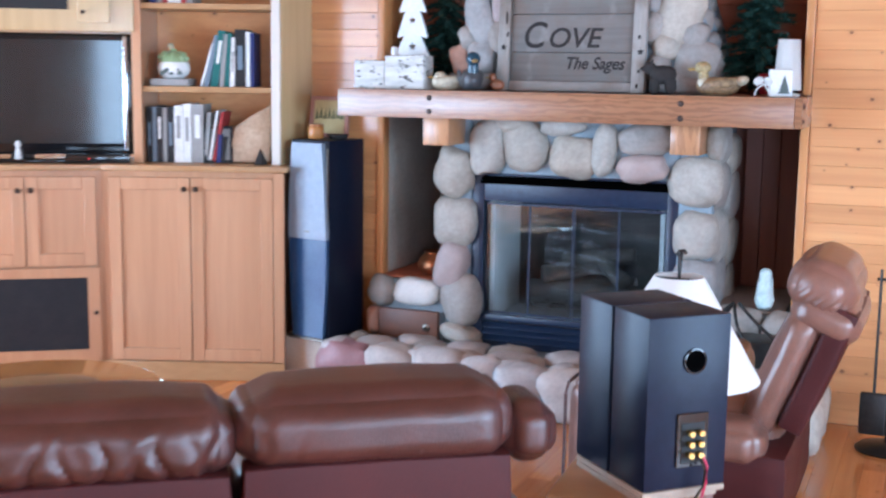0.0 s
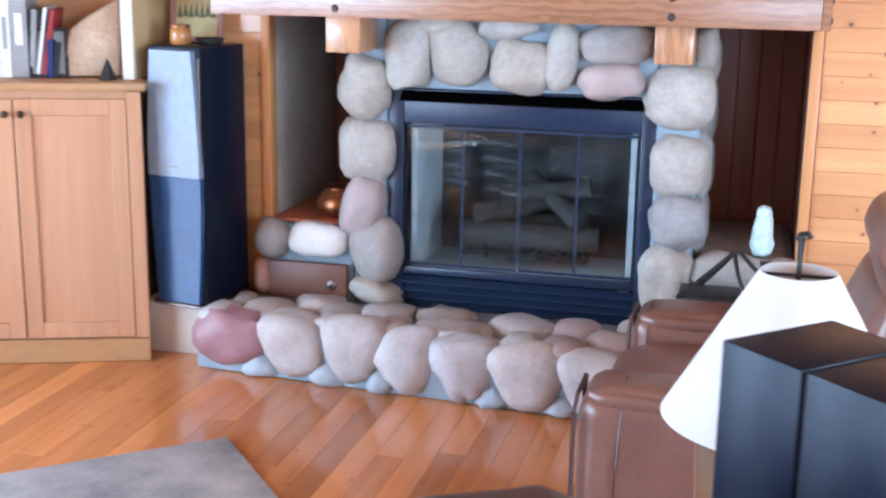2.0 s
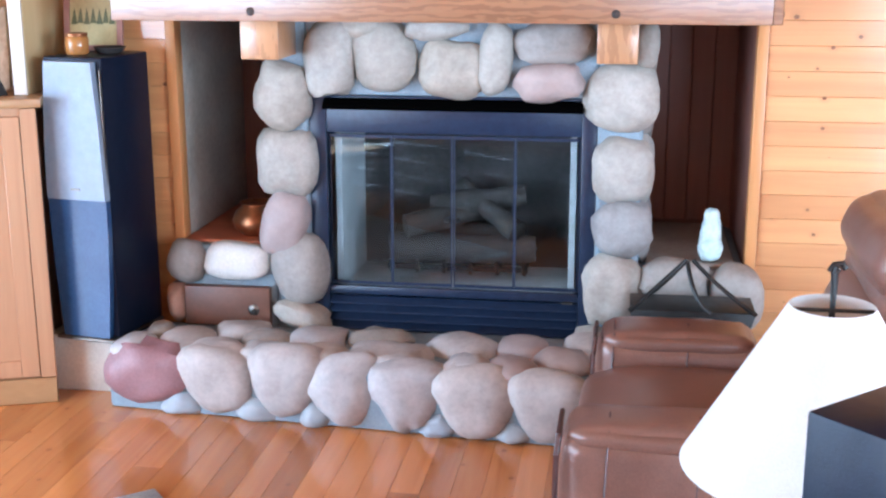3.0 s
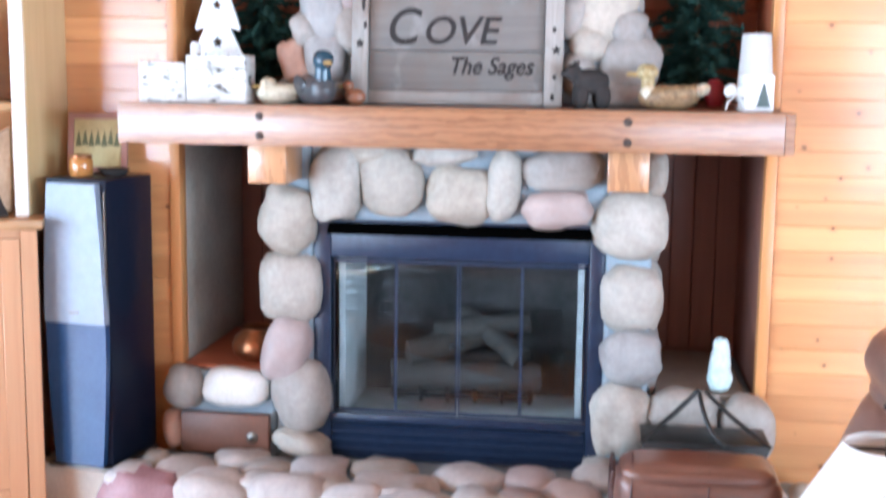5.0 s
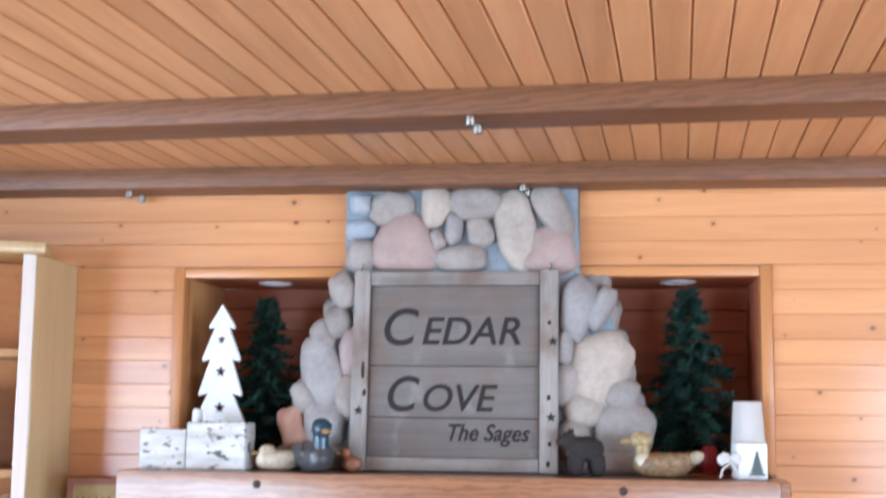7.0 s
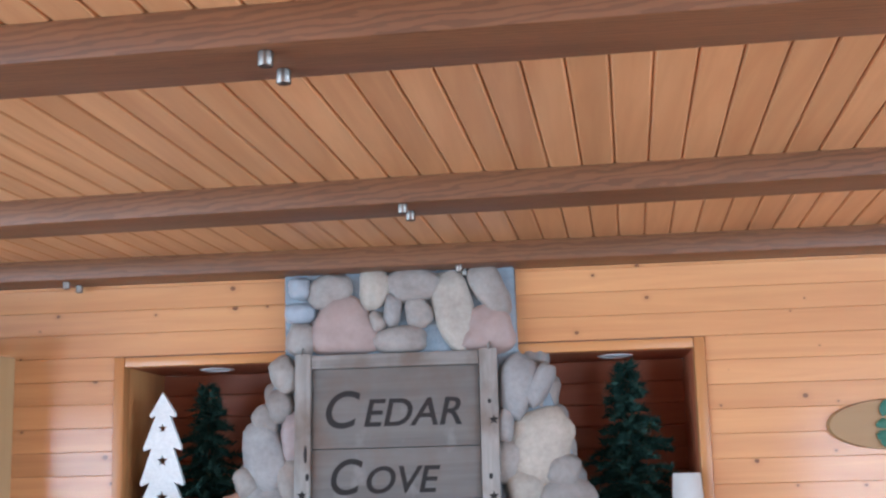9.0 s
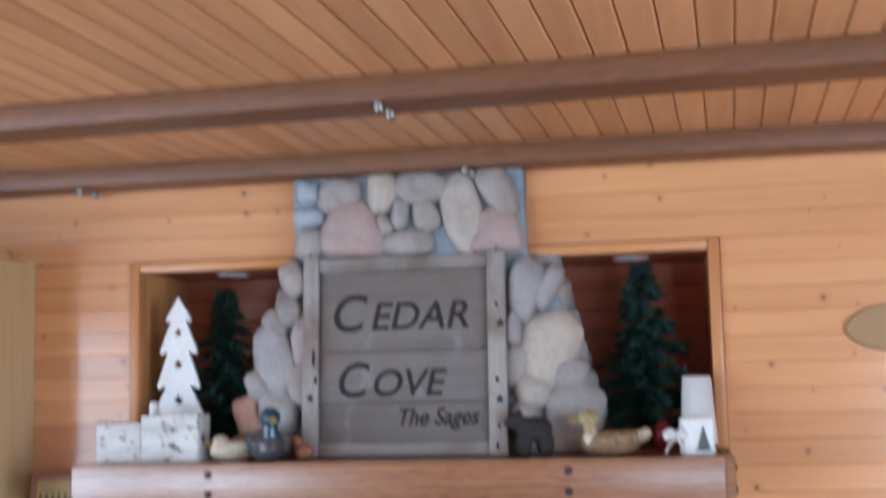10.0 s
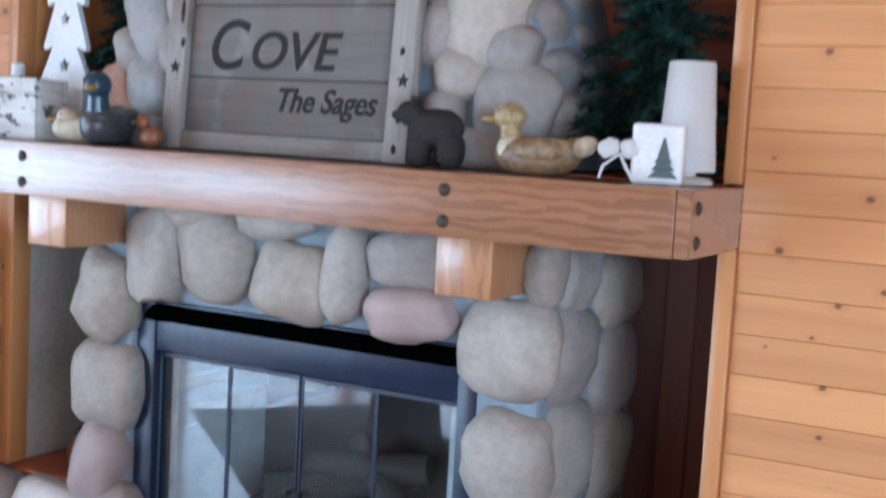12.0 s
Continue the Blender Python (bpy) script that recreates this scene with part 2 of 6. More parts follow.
M_SCREEN = mottled("tv_screen", (0.005, 0.010, 0.012), (0.007, 0.014, 0.017), 3, 0.09, 0, 0.0, 90)
M_BRASS = mottled("brass", (0.55, 0.36, 0.11), (0.75, 0.52, 0.20), 20, 0.25, 1.0, 0.1)
M_COPPER = mottled("aged_copper", (0.20, 0.075, 0.035), (0.42, 0.17, 0.08), 14, 0.36, 0.9, 0.25, 60)
M_BOLT = mottled("rusty_iron", (0.035, 0.024, 0.02), (0.075, 0.05, 0.04), 40, 0.6, 0.3, 0.4, 200)
M_STEEL = mottled("brushed_steel", (0.15, 0.135, 0.12), (0.27, 0.245, 0.22), 40, 0.42, 1.0, 0.1)
M_CHROME = mottled("bezel_highlight_chrome", (0.72, 0.76, 0.78), (0.82, 0.86, 0.88), 20, 0.10, 1.0, 0.02)
M_WHITE = mottled("white_paint", (0.70, 0.71, 0.70), (0.82, 0.82, 0.80), 9, 0.5, 0, 0.15)
M_SHADE = mottled("white_linen_shade", (0.72, 0.71, 0.68), (0.79, 0.78, 0.76), 20, 0.85, 0, 0.4, 300)
def translucent(m, colour, share):
    nt = m.node_tree
    b, out = nt.nodes["Principled BSDF"], nt.nodes["Material Output"]
    tr = node(nt, "ShaderNodeBsdfTranslucent", Color=(*colour, 1))
    mx = nt.nodes.new("ShaderNodeMixShader")
    mx.inputs[0].default_value = share
    nt.links.new(b.outputs[0], mx.inputs[1])
    nt.links.new(tr.outputs[0], mx.inputs[2])
    nt.links.new(mx.outputs[0], out.inputs["Surface"])


translucent(M_SHADE, (0.88, 0.86, 0.82), 0.3)
M_PLATE = mottled("white_switch_plastic", (0.72, 0.74, 0.73), (0.78, 0.80, 0.79), 6, 0.35, 0, 0.05)
M_GREEN = mottled("dark_pine_needles", (0.008, 0.026, 0.021), (0.030, 0.085, 0.066), 22, 0.7, 0, 0.2, 120)
M_BARK = mottled("dark_bark", (0.05, 0.03, 0.02), (0.10, 0.065, 0.04), 30, 0.9, 0, 0.6)
M_RUG = mottled("grey_blue_rug", (0.19, 0.205, 0.22), (0.58, 0.585, 0.58), 4.5, 0.95, 0, 1.0, 220, 0.0, 0.004)
M_GLASS = glass("clear_glass")
M_SMOKE = glass("smoky_glass", (0.62, 0.66, 0.70))
M_TABLEGLASS = glass("bronze_tint_glass", (0.80, 0.90, 0.86))
M_TABLEGLASS.node_tree.nodes["Principled BSDF"].inputs["IOR"].default_value = 1.10
M_LIMESTONE = mottled("tan_block", (0.66, 0.59, 0.51), (0.78, 0.72, 0.64), 10, 0.7, 0, 0.3)


def birch(name):
    m, nt, b = material(name, 0.75)
    base = noise_tex(nt, coords(nt, (9, 9, 40)), 1.0, 4.0)
    col = ramp(nt, base, (0.3, (0.46, 0.45, 0.42)), (0.65, (0.66, 0.65, 0.62)))
    eyes = noise_tex(nt, coords(nt, (26, 26, 60)), 1.0, 2.0)
    col = mix(nt, col, (0.10, 0.09, 0.08), ramp(nt, eyes, (0.60, (0, 0, 0)), (0.66, (1, 1, 1))))
    nt.links.new(col, b.inputs["Base Color"])
    bump(nt, b, eyes, 0.4, 0.002)
    return m


M_BIRCH = birch("birch_bark")


def dull(m, level):
    m.node_tree.nodes["Principled BSDF"].inputs["Specular IOR Level"].default_value = level
    return m


dull(M_SPK, 0.16), dull(M_LEATHERF, 0.2), dull(M_SCREEN, 0.5), dull(M_BLACK, 0.4), dull(M_GREEN, 0.2), dull(M_LITLINER, 0.1), dull(M_SOOT, 0.1)
M_VOID, _, _void = material("deep_black", 1.0, 0.0, (0.001, 0.001, 0.001))
_void.inputs["Specular IOR Level"].default_value = 0.0


def plain(name, colour, rough=0.5, metal=0.0):
    return mottled(name, tuple(0.85 * c for c in colour), tuple(min(1, 1.1 * c) for c in colour), 14, rough, metal, 0.12)


# ---- mesh kit ----
def bm_box(lo, hi, bevel=0.0, segments=1, bm=None, m=None):
    own = bmesh.new()
    bmesh.ops.create_cube(own, size=1.0)
    for v in own.verts:
        v.co = Vector([lo[i] + (v.co[i] + 0.5) * (hi[i] - lo[i]) for i in range(3)])
    if bevel:
        bmesh.ops.bevel(own, geom=own.edges[:], offset=bevel, segments=segments, profile=0.5, affect="EDGES")
    if m is not None:
        own.transform(m)
    return own if bm is None else merge(bm, own)


def merge(bm, other):
    tmp = bpy.data.meshes.new("tmp")
    other.to_mesh(tmp)
    bm.from_mesh(tmp)
    bpy.data.meshes.remove(tmp)
    other.free()
    return bm


def bm_lathe(profile, seg=32, m=None):
    bm = bmesh.new()
    rings = []
    for r, z in profile:
        rings.append([bm.verts.new((max(r, 1e-5) * math.cos(2 * math.pi * k / seg), max(r, 1e-5) * math.sin(2 * math.pi * k / seg), z)) for k in range(seg)])
    for a, b in zip(rings, rings[1:]):
        for k in range(seg):
            bm.faces.new((a[k], a[(k + 1) % seg], b[(k + 1) % seg], b[k]))
    bmesh.ops.remove_doubles(bm, verts=bm.verts[:], dist=2e-5)
    bmesh.ops.recalc_face_normals(bm, faces=bm.faces[:])
    if m is not None:
        bm.transform(m)
    return bm


def bm_tube(points, r, seg=10, taper=1.0):
    bm = bmesh.new()
    pts = [Vector(p) for p in points]
    rings = []
    for i, p in enumerate(pts):
        d = (pts[min(i + 1, len(pts) - 1)] - pts[max(i - 1, 0)]).normalized()
        q = d.to_track_quat("Z", "Y")
        rr = r * (1 + (taper - 1) * i / max(1, len(pts) - 1))
        rings.append([bm.verts.new(p + q @ Vector((rr * math.cos(2 * math.pi * k / seg), rr * math.sin(2 * math.pi * k / seg), 0))) for k in range(seg)])
    for a, b in zip(rings, rings[1:]):
        for k in range(seg):
            bm.faces.new((a[k], a[(k + 1) % seg], b[(k + 1) % seg], b[k]))
    bm.faces.new(rings[0][::-1])
    bm.faces.new(rings[-1])
    return bm


def bm_prism(outline, lo, hi, axis=2, bevel=0.0):
    """An outline in two axes, pushed along the third from lo to hi."""
    bm = bmesh.new()
    def place(p, d):
        return (p[0], p[1], d) if axis == 2 else ((p[0], d, p[1]) if axis == 1 else (d, p[0], p[1]))
    a = [bm.verts.new(place(p, lo)) for p in outline]
    b = [bm.verts.new(place(p, hi)) for p in outline]
    bm.faces.new(a)
    bm.faces.new(b)
    for k in range(len(a)):
        bm.faces.new((a[k], a[(k + 1) % len(a)], b[(k + 1) % len(a)], b[k]))
    bmesh.ops.recalc_face_normals(bm, faces=bm.faces[:])
    if bevel:
        bmesh.ops.bevel(bm, geom=bm.edges[:], offset=bevel, segments=2, profile=0.5, affect="EDGES")
    return bm


def bm_blob(size, power=2.5, rough=0.07, seed=0, sub=3, m=None, freq=1.6):
    """A rounded, slightly uneven lump of that size about its own centre."""
    bm = bmesh.new()
    bmesh.ops.create_icosphere(bm, subdivisions=sub, radius=1.0)
    off = Vector((seed * 3.17, seed * 1.71, seed * 0.93))
    for v in bm.verts:
        n = v.co.normalized()
        s = sum(abs(c) ** power for c in n) ** (-1 / power)
        k = 1 + rough * noise.noise(n * freq + off) * 2 + 0.3 * rough * noise.noise(n * 4 + off)
        v.co = Vector([n[i] * s * k * size[i] / 2 for i in range(3)])
    if m is not None:
        bm.transform(m)
    return bm


def bm_pillow(lo, hi, r, m=None, puff=0.012, seed=0, cuts=7):
    """A soft rounded block with puffed faces and faint creases."""
    bm = bmesh.new()
    bmesh.ops.create_cube(bm, size=2.0)
    bmesh.ops.subdivide_edges(bm, edges=bm.edges[:], cuts=cuts, use_grid_fill=True)
    c = (Vector(lo) + Vector(hi)) / 2
    half = (Vector(hi) - Vector(lo)) / 2
    for v in bm.verts:
        p = Vector([v.co[i] * half[i] for i in range(3)])
        core = Vector([max(-(half[i] - r), min(half[i] - r, p[i])) for i in range(3)])
        d = p - core
        if d.length > 1e-6:
            big = max(abs(d[i]) for i in range(3))
            p = core + d.normalized() * big
        w = [1 - abs(v.co[i]) ** 3 for i in range(3)]
        for i in range(3):
            if abs(v.co[i]) > 0.98:
                p[i] += math.copysign(puff * w[(i + 1) % 3] * w[(i + 2) % 3], v.co[i])
        p += 0.0035 * noise.noise_vector(p * 9 + Vector((seed, 0, 0)))
        v.co = p + c
    if m is not None:
        bm.transform(m)
    return bm


def finish(name, bm, mat, smooth=True, angle=40):
    me = bpy.data.meshes.new(name)
    bm.to_mesh(me)
    bm.free()
    me.materials.append(mat)
    if smooth:
        me.polygons.foreach_set("use_smooth", [True] * len(me.polygons))
        me.set_sharp_from_angle(angle=radians(angle))
    return me


def thing(name, at=(0, 0, 0), label="", category="", group="", kind="", turn=0.0):
    ob = new(name)
    ob.empty_display_size = 0.05
    ob.matrix_basis = pose(*at, 0, 0, turn)
    return tagged(ob, label, category, group, kind)


def part(name, bm, mat, parent, label="", m=None, smooth=True):
    """One mesh, in world coordinates (or moved there by m), under a thing or a part."""
    if m is not None:
        bm.transform(m)
    ob = new(name, finish(name, bm, mat, smooth))
    ob.parent = parent
    ob.matrix_parent_inverse = parent.matrix_basis.inverted() if parent.parent is None else Matrix()
    if label:
        ob["label"] = label
    return ob


def solo(name, bm, mat, label="", category="", group="", kind="", smooth=True):
    """A thing that is one mesh."""
    return tagged(new(name, finish(name, bm, mat, smooth)), label, category, group, kind)


def lettering(text, size, extrude=0.002, shear=0.25):
    cu = bpy.data.curves.new("text", "FONT")
    cu.body, cu.size, cu.extrude, cu.shear, cu.offset = text, size, extrude, shear, 0.0014 if size > 0.1 else 0.0014
    ob = bpy.data.objects.new("text", cu)
    scene.collection.objects.link(ob)
    bpy.context.view_layer.update()
    me = bpy.data.meshes.new_from_object(ob.evaluated_get(bpy.context.evaluated_depsgraph_get()))
    bm = bmesh.new()
    bm.from_mesh(me)
    bpy.data.objects.remove(ob)
    bpy.data.curves.remove(cu)
    bpy.data.meshes.remove(me)
    return bm


def holes_wall(span, zspan, holes):
    """Boxes (a, b, z0, z1) that fill a wall's face round its openings."""
    xs = sorted({span[0], span[1], *[v for h in holes for v in h[:2]]})
    out = []
    for a, b in zip(xs, xs[1:]):
        cuts = sorted((h[2], h[3]) for h in holes if h[0] <= a and h[1] >= b)
        z = zspan[0]
        for c0, c1 in cuts:
            if c0 > z:
                out.append((a, b, z, c0))
            z = c1
        if z < zspan[1]:
            out.append((a, b, z, zspan[1]))
    return out

# ---- the room ----
floor_slab = solo("floor", bm_box((XL - 0.2, YB - 0.2, -0.20), (XR + 0.2, YW + 0.7, -0.02)), M_FLOOR, "reddish fir plank floor with a glossy finish", "floor", kind="structure")

# fireplace wall: a core with two upper niches, two lower alcoves and the chimney's breach
NL, NR, NTOP = -2.335, -0.478, 1.945
wall_n = bmesh.new()
for a, b, z0, z1 in holes_wall((XL - 0.15, XR + 0.15), (-0.02, ZC), [(NL - 0.016, NR + 0.016, 0.0, NTOP + 0.022)]):
    bm_box((a, YW + 0.014, z0), (b, YW + 0.16, z1), bm=wall_n)
bm_box((NL - 0.03, YW + 0.80, -0.02), (NR + 0.03, YW + 0.86, NTOP + 0.1), bm=wall_n)
wall_north = solo("wall_north", wall_n, M_DARKWOOD, "knotty pine board wall round a stone fireplace", "wall", kind="structure", smooth=False)


def room_wall(name, along, span, at, thick, holes, mat, label):
    bm = bmesh.new()
    for a, b, z0, z1 in holes_wall(span, (-0.02, ZC), holes):
        if along == 0:
            bm_box((a, min(at, at + thick), z0), (b, max(at, at + thick), z1), bm=bm)
        else:
            bm_box((min(at, at + thick), a, z0), (max(at, at + thick), b, z1), bm=bm)
    return solo(name, bm, mat, label, "wall", kind="structure", smooth=False)


room_wall("wall_south", 0, (XL - 0.15, XR + 0.15), YB, -0.15, WINDOWS_BACK, M_PINE_X, "pine board wall with a tall window")
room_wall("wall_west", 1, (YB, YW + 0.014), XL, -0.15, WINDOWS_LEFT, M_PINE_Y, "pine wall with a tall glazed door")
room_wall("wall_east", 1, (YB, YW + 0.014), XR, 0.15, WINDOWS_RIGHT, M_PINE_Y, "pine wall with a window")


def window_unit(along, at, thick, a, b, z0, z1):
    """A white sash window with one mullion and a meeting rail."""
    w = thing("window", ((a + b) / 2, at, z0) if along == 0 else (at, (a + b) / 2, z0), "white framed sash window with clear glass", "window", "windows of the room", "structure")
    def bar(name, u0, u1, v0, v1, mat=M_WHITE, deep=0.05):
        y0, y1 = at + thick * 0.35, at + thick * 0.35 + math.copysign(deep, thick)
        y0, y1 = min(y0, y1), max(y0, y1)
        bm = bm_box((u0, y0, v0), (u1, y1, v1), 0.004 if deep > 0.01 else 0) if along == 0 else bm_box((y0, u0, v0), (y1, u1, v1), 0.004 if deep > 0.01 else 0)
        ob = part(name, bm, mat, w)
        return ob
    for u0, u1, v0, v1 in ((a, a + 0.06, z0, z1), (b - 0.06, b, z0, z1), (a + 0.06, b - 0.06, z0, z0 + 0.07), (a + 0.06, b - 0.06, z1 - 0.06, z1)):
        bar("frame", u0, u1, v0, v1)
    bar("mullion", (a + b) / 2 - 0.03, (a + b) / 2 + 0.03, z0 + 0.07, z1 - 0.06)
    for u0, u1 in ((a + 0.06, (a + b) / 2 - 0.03), ((a + b) / 2 + 0.03, b - 0.06)):
        pane = bar("pane", u0, u1, z0 + 0.07, z1 - 0.06, M_GLASS, 0.006)
        pane.visible_shadow = False


for h in WINDOWS_BACK:
    window_unit(0, YB, -0.15, *h)
for h in WINDOWS_LEFT:
    window_unit(1, XL, -0.15, *h)
for h in WINDOWS_RIGHT:
    window_unit(1, XR, 0.15, *h)

# ceiling: tongue and groove boards in one mesh; boards and beams stand a little askew to the chimney wall
SKEW = 0.052
ceil = bmesh.new()
bm_box((XL - 0.2, YB - 0.2, ZC + 0.022), (XR + 0.2, YW + 0.9, ZC + 0.12), bm=ceil)
pitch = 0.0776
for k in range(-62, 58):
    own = bm_box((k * pitch + 0.0006, YB - 0.3, ZC), ((k + 1) * pitch - 0.0006, YW + 0.15, ZC + 0.02))
    low = [e for e in own.edges if all(v.co.z < ZC + 0.001 for v in e.verts) and abs(e.verts[0].co.x - e.verts[1].co.x) < 1e-6]
    bmesh.ops.bevel(own, geom=low, offset=0.0052, segments=1, affect="EDGES")
    for v in own.verts:
        v.co.x += -0.929 + SKEW * (v.co.y - 3.6)
    merge(ceil, own)
ceiling = solo("ceiling", ceil, M_CEIL, "fir tongue and groove board ceiling", "ceiling", kind="structure", smooth=False)

BEAMS = [(4.015, 4.180), (2.876, 3.045), (1.74, 1.905), (0.60, 0.765), (-0.54, -0.375), (-1.68, -1.515), (-2.82, -2.655)]
for y0, y1 in BEAMS:
    bm = bm_prism([(XL - 0.02, y0), (XR + 0.02, y0), (XR + 0.02, y1), (XL - 0.02, y1)], 2.215, ZC + 0.003, 2, 0.006)
    for v in bm.verts:
        v.co.y -= SKEW * (v.co.x + 1.4)
    solo("ceiling_beam", bm, M_BEAM, "brown oak beam under the board ceiling", "beam", "ceiling beams", "structure")
solo("ceiling_beam", bm_box((XL, 4.915, 2.215), (XR, 5.078, ZC + 0.003), 0.006, 2), M_BEAM, "brown oak beam under the board ceiling", "beam", "ceiling beams", "structure")

# trim round the niches and alcoves
def trim(lo, hi, mat, name="trim"):
    return solo(name, bm_box(lo, hi, 0.003, 2), mat, "pine trim round the chimney recess", "trim", "recess trim", "structure")


trim((NL - 0.030, YW - 0.012, 0.0), (NL + 0.004, YW + 0.05, 1.212), M_TRIM_Z)
trim((NL - 0.030, YW - 0.012, 1.335), (NL + 0.004, YW + 0.05, NTOP + 0.03), M_TRIM_Z)
trim((NR - 0.004, YW - 0.012, 0.0), (NR + 0.030, YW + 0.05, 1.212), M_TRIM_Z)
trim((NR - 0.004, YW - 0.012, 1.335), (NR + 0.030, YW + 0.05, NTOP + 0.03), M_TRIM_Z)
trim((NL + 0.005, YW - 0.010, NTOP - 0.004), (-1.79, YW + 0.05, NTOP + 0.028), M_TRIM_X)
trim((-1.035, YW - 0.010, NTOP - 0.004), (NR - 0.005, YW + 0.05, NTOP + 0.028), M_TRIM_X)

# linings of the upper niches (cedar boards) and of the lower alcoves
def lining(name, boxes, mat, label):
    bm = bmesh.new()
    for lo, hi in boxes:
        bm_box(lo, hi, bm=bm)
    return solo(name, bm, mat, label, "lining", kind="structure", smooth=False)


def board_stack(x0, x1, y, z0, z1, n, mat, owner):
    h = (z1 - z0) / n
    for k in range(n):
        part("board", bm_box((x0, y, z0 + k * h + 0.001), (x1, y + 0.014, z0 + (k + 1) * h - 0.001), 0.003), mat, owner, smooth=False)


for a, b in ((NL, -1.76), (-1.06, NR)):
    side = [((a - 0.012, YW + 0.05, 1.335), (a, YW + 0.455, NTOP)), ((b, YW + 0.05, 1.335), (b + 0.012, YW + 0.455, NTOP))]
    lin = lining("niche_lining", [((a, YW + 0.05, NTOP - 0.001), (b, YW + 0.42, NTOP + 0.02)), ((a, YW + 0.436, 1.335), (b, YW + 0.45, NTOP))], M_NICHE, "cedar board lining of a mantel niche")
    for lo, hi in side[:1] if a == NL else side[1:]:
        part("side_panel", bm_box(lo, hi), M_TRIM_Z if a == NL else M_NICHE, lin)
    board_stack(a - 0.004, b + 0.004, YW + 0.42, 1.335, NTOP, 8, M_NICHE, lin)
lining("alcove_lining", [((NL - 0.012, YW + 0.05, 0.0), (NL, YW + 0.70, 1.33))], M_PLASTER, "smoky grey plaster side of an alcove")
lining("alcove_lining", [((NR, YW + 0.05, 0.0), (NR + 0.012, YW + 0.70, 1.33))], M_DARKWOOD, "dark brown wooden side of an alcove")
for a, b in ((NL, -2.02), (-0.80, NR)):
    lin = lining("alcove_lining", [((a, YW + 0.705, 0.0), (b, YW + 0.72, 1.33))], M_DARKWOOD, "dark stained wooden back of an alcove")
    for k in range(4):
        w = (b - a) / 4
        part("board", bm_box((a + k * w + 0.001, YW + 0.692, 0.43), (a + (k + 1) * w - 0.001, YW + 0.7045, 1.21), 0.003), M_DARKWOOD, lin, smooth=False)
lining("mantel_underlay", [((NL + 0.002, YW - 0.005, 1.215), (NR - 0.002, YW + 0.70, 1.332))], M_NICHE, "cedar floor of the mantel niches")

# ---- stone chimney breast, hearth and insert ----
def stone_part(owner, x, y, z, w, d, h, rot, mat, seed, flat=False, narrow=0.0):
    m = Matrix.Translation((x, y, z)) @ (Matrix.Rotation(radians(rot), 4, "Z") if flat else Matrix.Rotation(radians(-rot), 4, "Y"))
    rs = random.Random(seed)
    bm = bm_blob((w * 1.03, d, h * 1.03), rs.uniform(2.35, 3.1), rs.uniform(0.07, 0.125), seed, 3, None, rs.uniform(1.1, 1.8))
    if narrow:
        for v in bm.verts:
            v.co.x *= 1 + narrow * (v.co.z / h)
            v.co.x += 0.10 * narrow * v.co.z * math.sin(seed * 2.3)
    part("stone", bm, mat, owner, "", m)


def pick(seed, special=None):
    if special:
        return special
    r = random.Random(seed * 7 + 1).random()
    return M_STONE if r < 0.6 else M_STONEG


LEFT = [(-1.962, 0.964, 0.172, 0.229, 0), (-1.954, 0.748, 0.182, 0.215, 0), (-1.966, 0.539, 0.144, 0.217, -14), (-1.918, 0.391, 0.184, 0.235, 8), (-1.92, 0.229, 0.19, 0.089, -16)]
TOP = [(-1.804, 1.087, 0.165, 0.249, -6), (-1.629, 1.095, 0.192, 0.237, 20), (-1.419, 1.05, 0.206, 0.182, 0), (-1.275, 1.096, 0.104, 0.222, -10), (-1.702, 1.18, 0.14, 0.08, 0), (-1.461, 1.185, 0.2, 0.083, 8), (-1.091, 1.14, 0.25, 0.13, 4), (-1.108, 1.02, 0.207, 0.125, 8)]
RIGHT = [(-0.885, 0.971, 0.225, 0.213, 0), (-0.873, 0.745, 0.186, 0.2, 0), (-0.869, 0.56, 0.18, 0.175, 0), (-0.897, 0.354, 0.173, 0.244, 0), (-0.812, 1.138, 0.075, 0.133, 0), (-0.955, 0.193, 0.106, 0.075, 0)]
LEDGE = [(-2.311, 0.402, 0.125, 0.145, 0), (-2.139, 0.409, 0.214, 0.124, 0), (-2.347, 0.258, 0.07, 0.129, 0), (-0.703, 0.398, 0.214, 0.133, 0), (-0.508, 0.346, 0.165, 0.208, 0), (-0.70, 0.27, 0.20, 0.12, 0)]
CHIM = [(-1.734, 2.172, 0.062, 0.062, 0), (-1.636, 2.160, 0.132, 0.092, 20), (-1.487, 2.160, 0.090, 0.110, 0), (-1.366, 2.168, 0.160, 0.092, 0), (-1.232, 2.085, 0.108, 0.232, 10), (-1.112, 2.140, 0.085, 0.165, 28), (-1.212, 2.232, 0.04, 0.03, 0), (-1.732, 2.092, 0.086, 0.058, 0), (-1.731, 2.008, 0.088, 0.095, 0), (-1.592, 2.050, 0.190, 0.165, 0), (-1.482, 2.056, 0.044, 0.062, 20), (-1.432, 2.090, 0.054, 0.094, -8), (-1.346, 2.078, 0.072, 0.085, 12), (-1.409, 1.994, 0.150, 0.076, 0), (-1.125, 2.018, 0.138, 0.130, 0)]
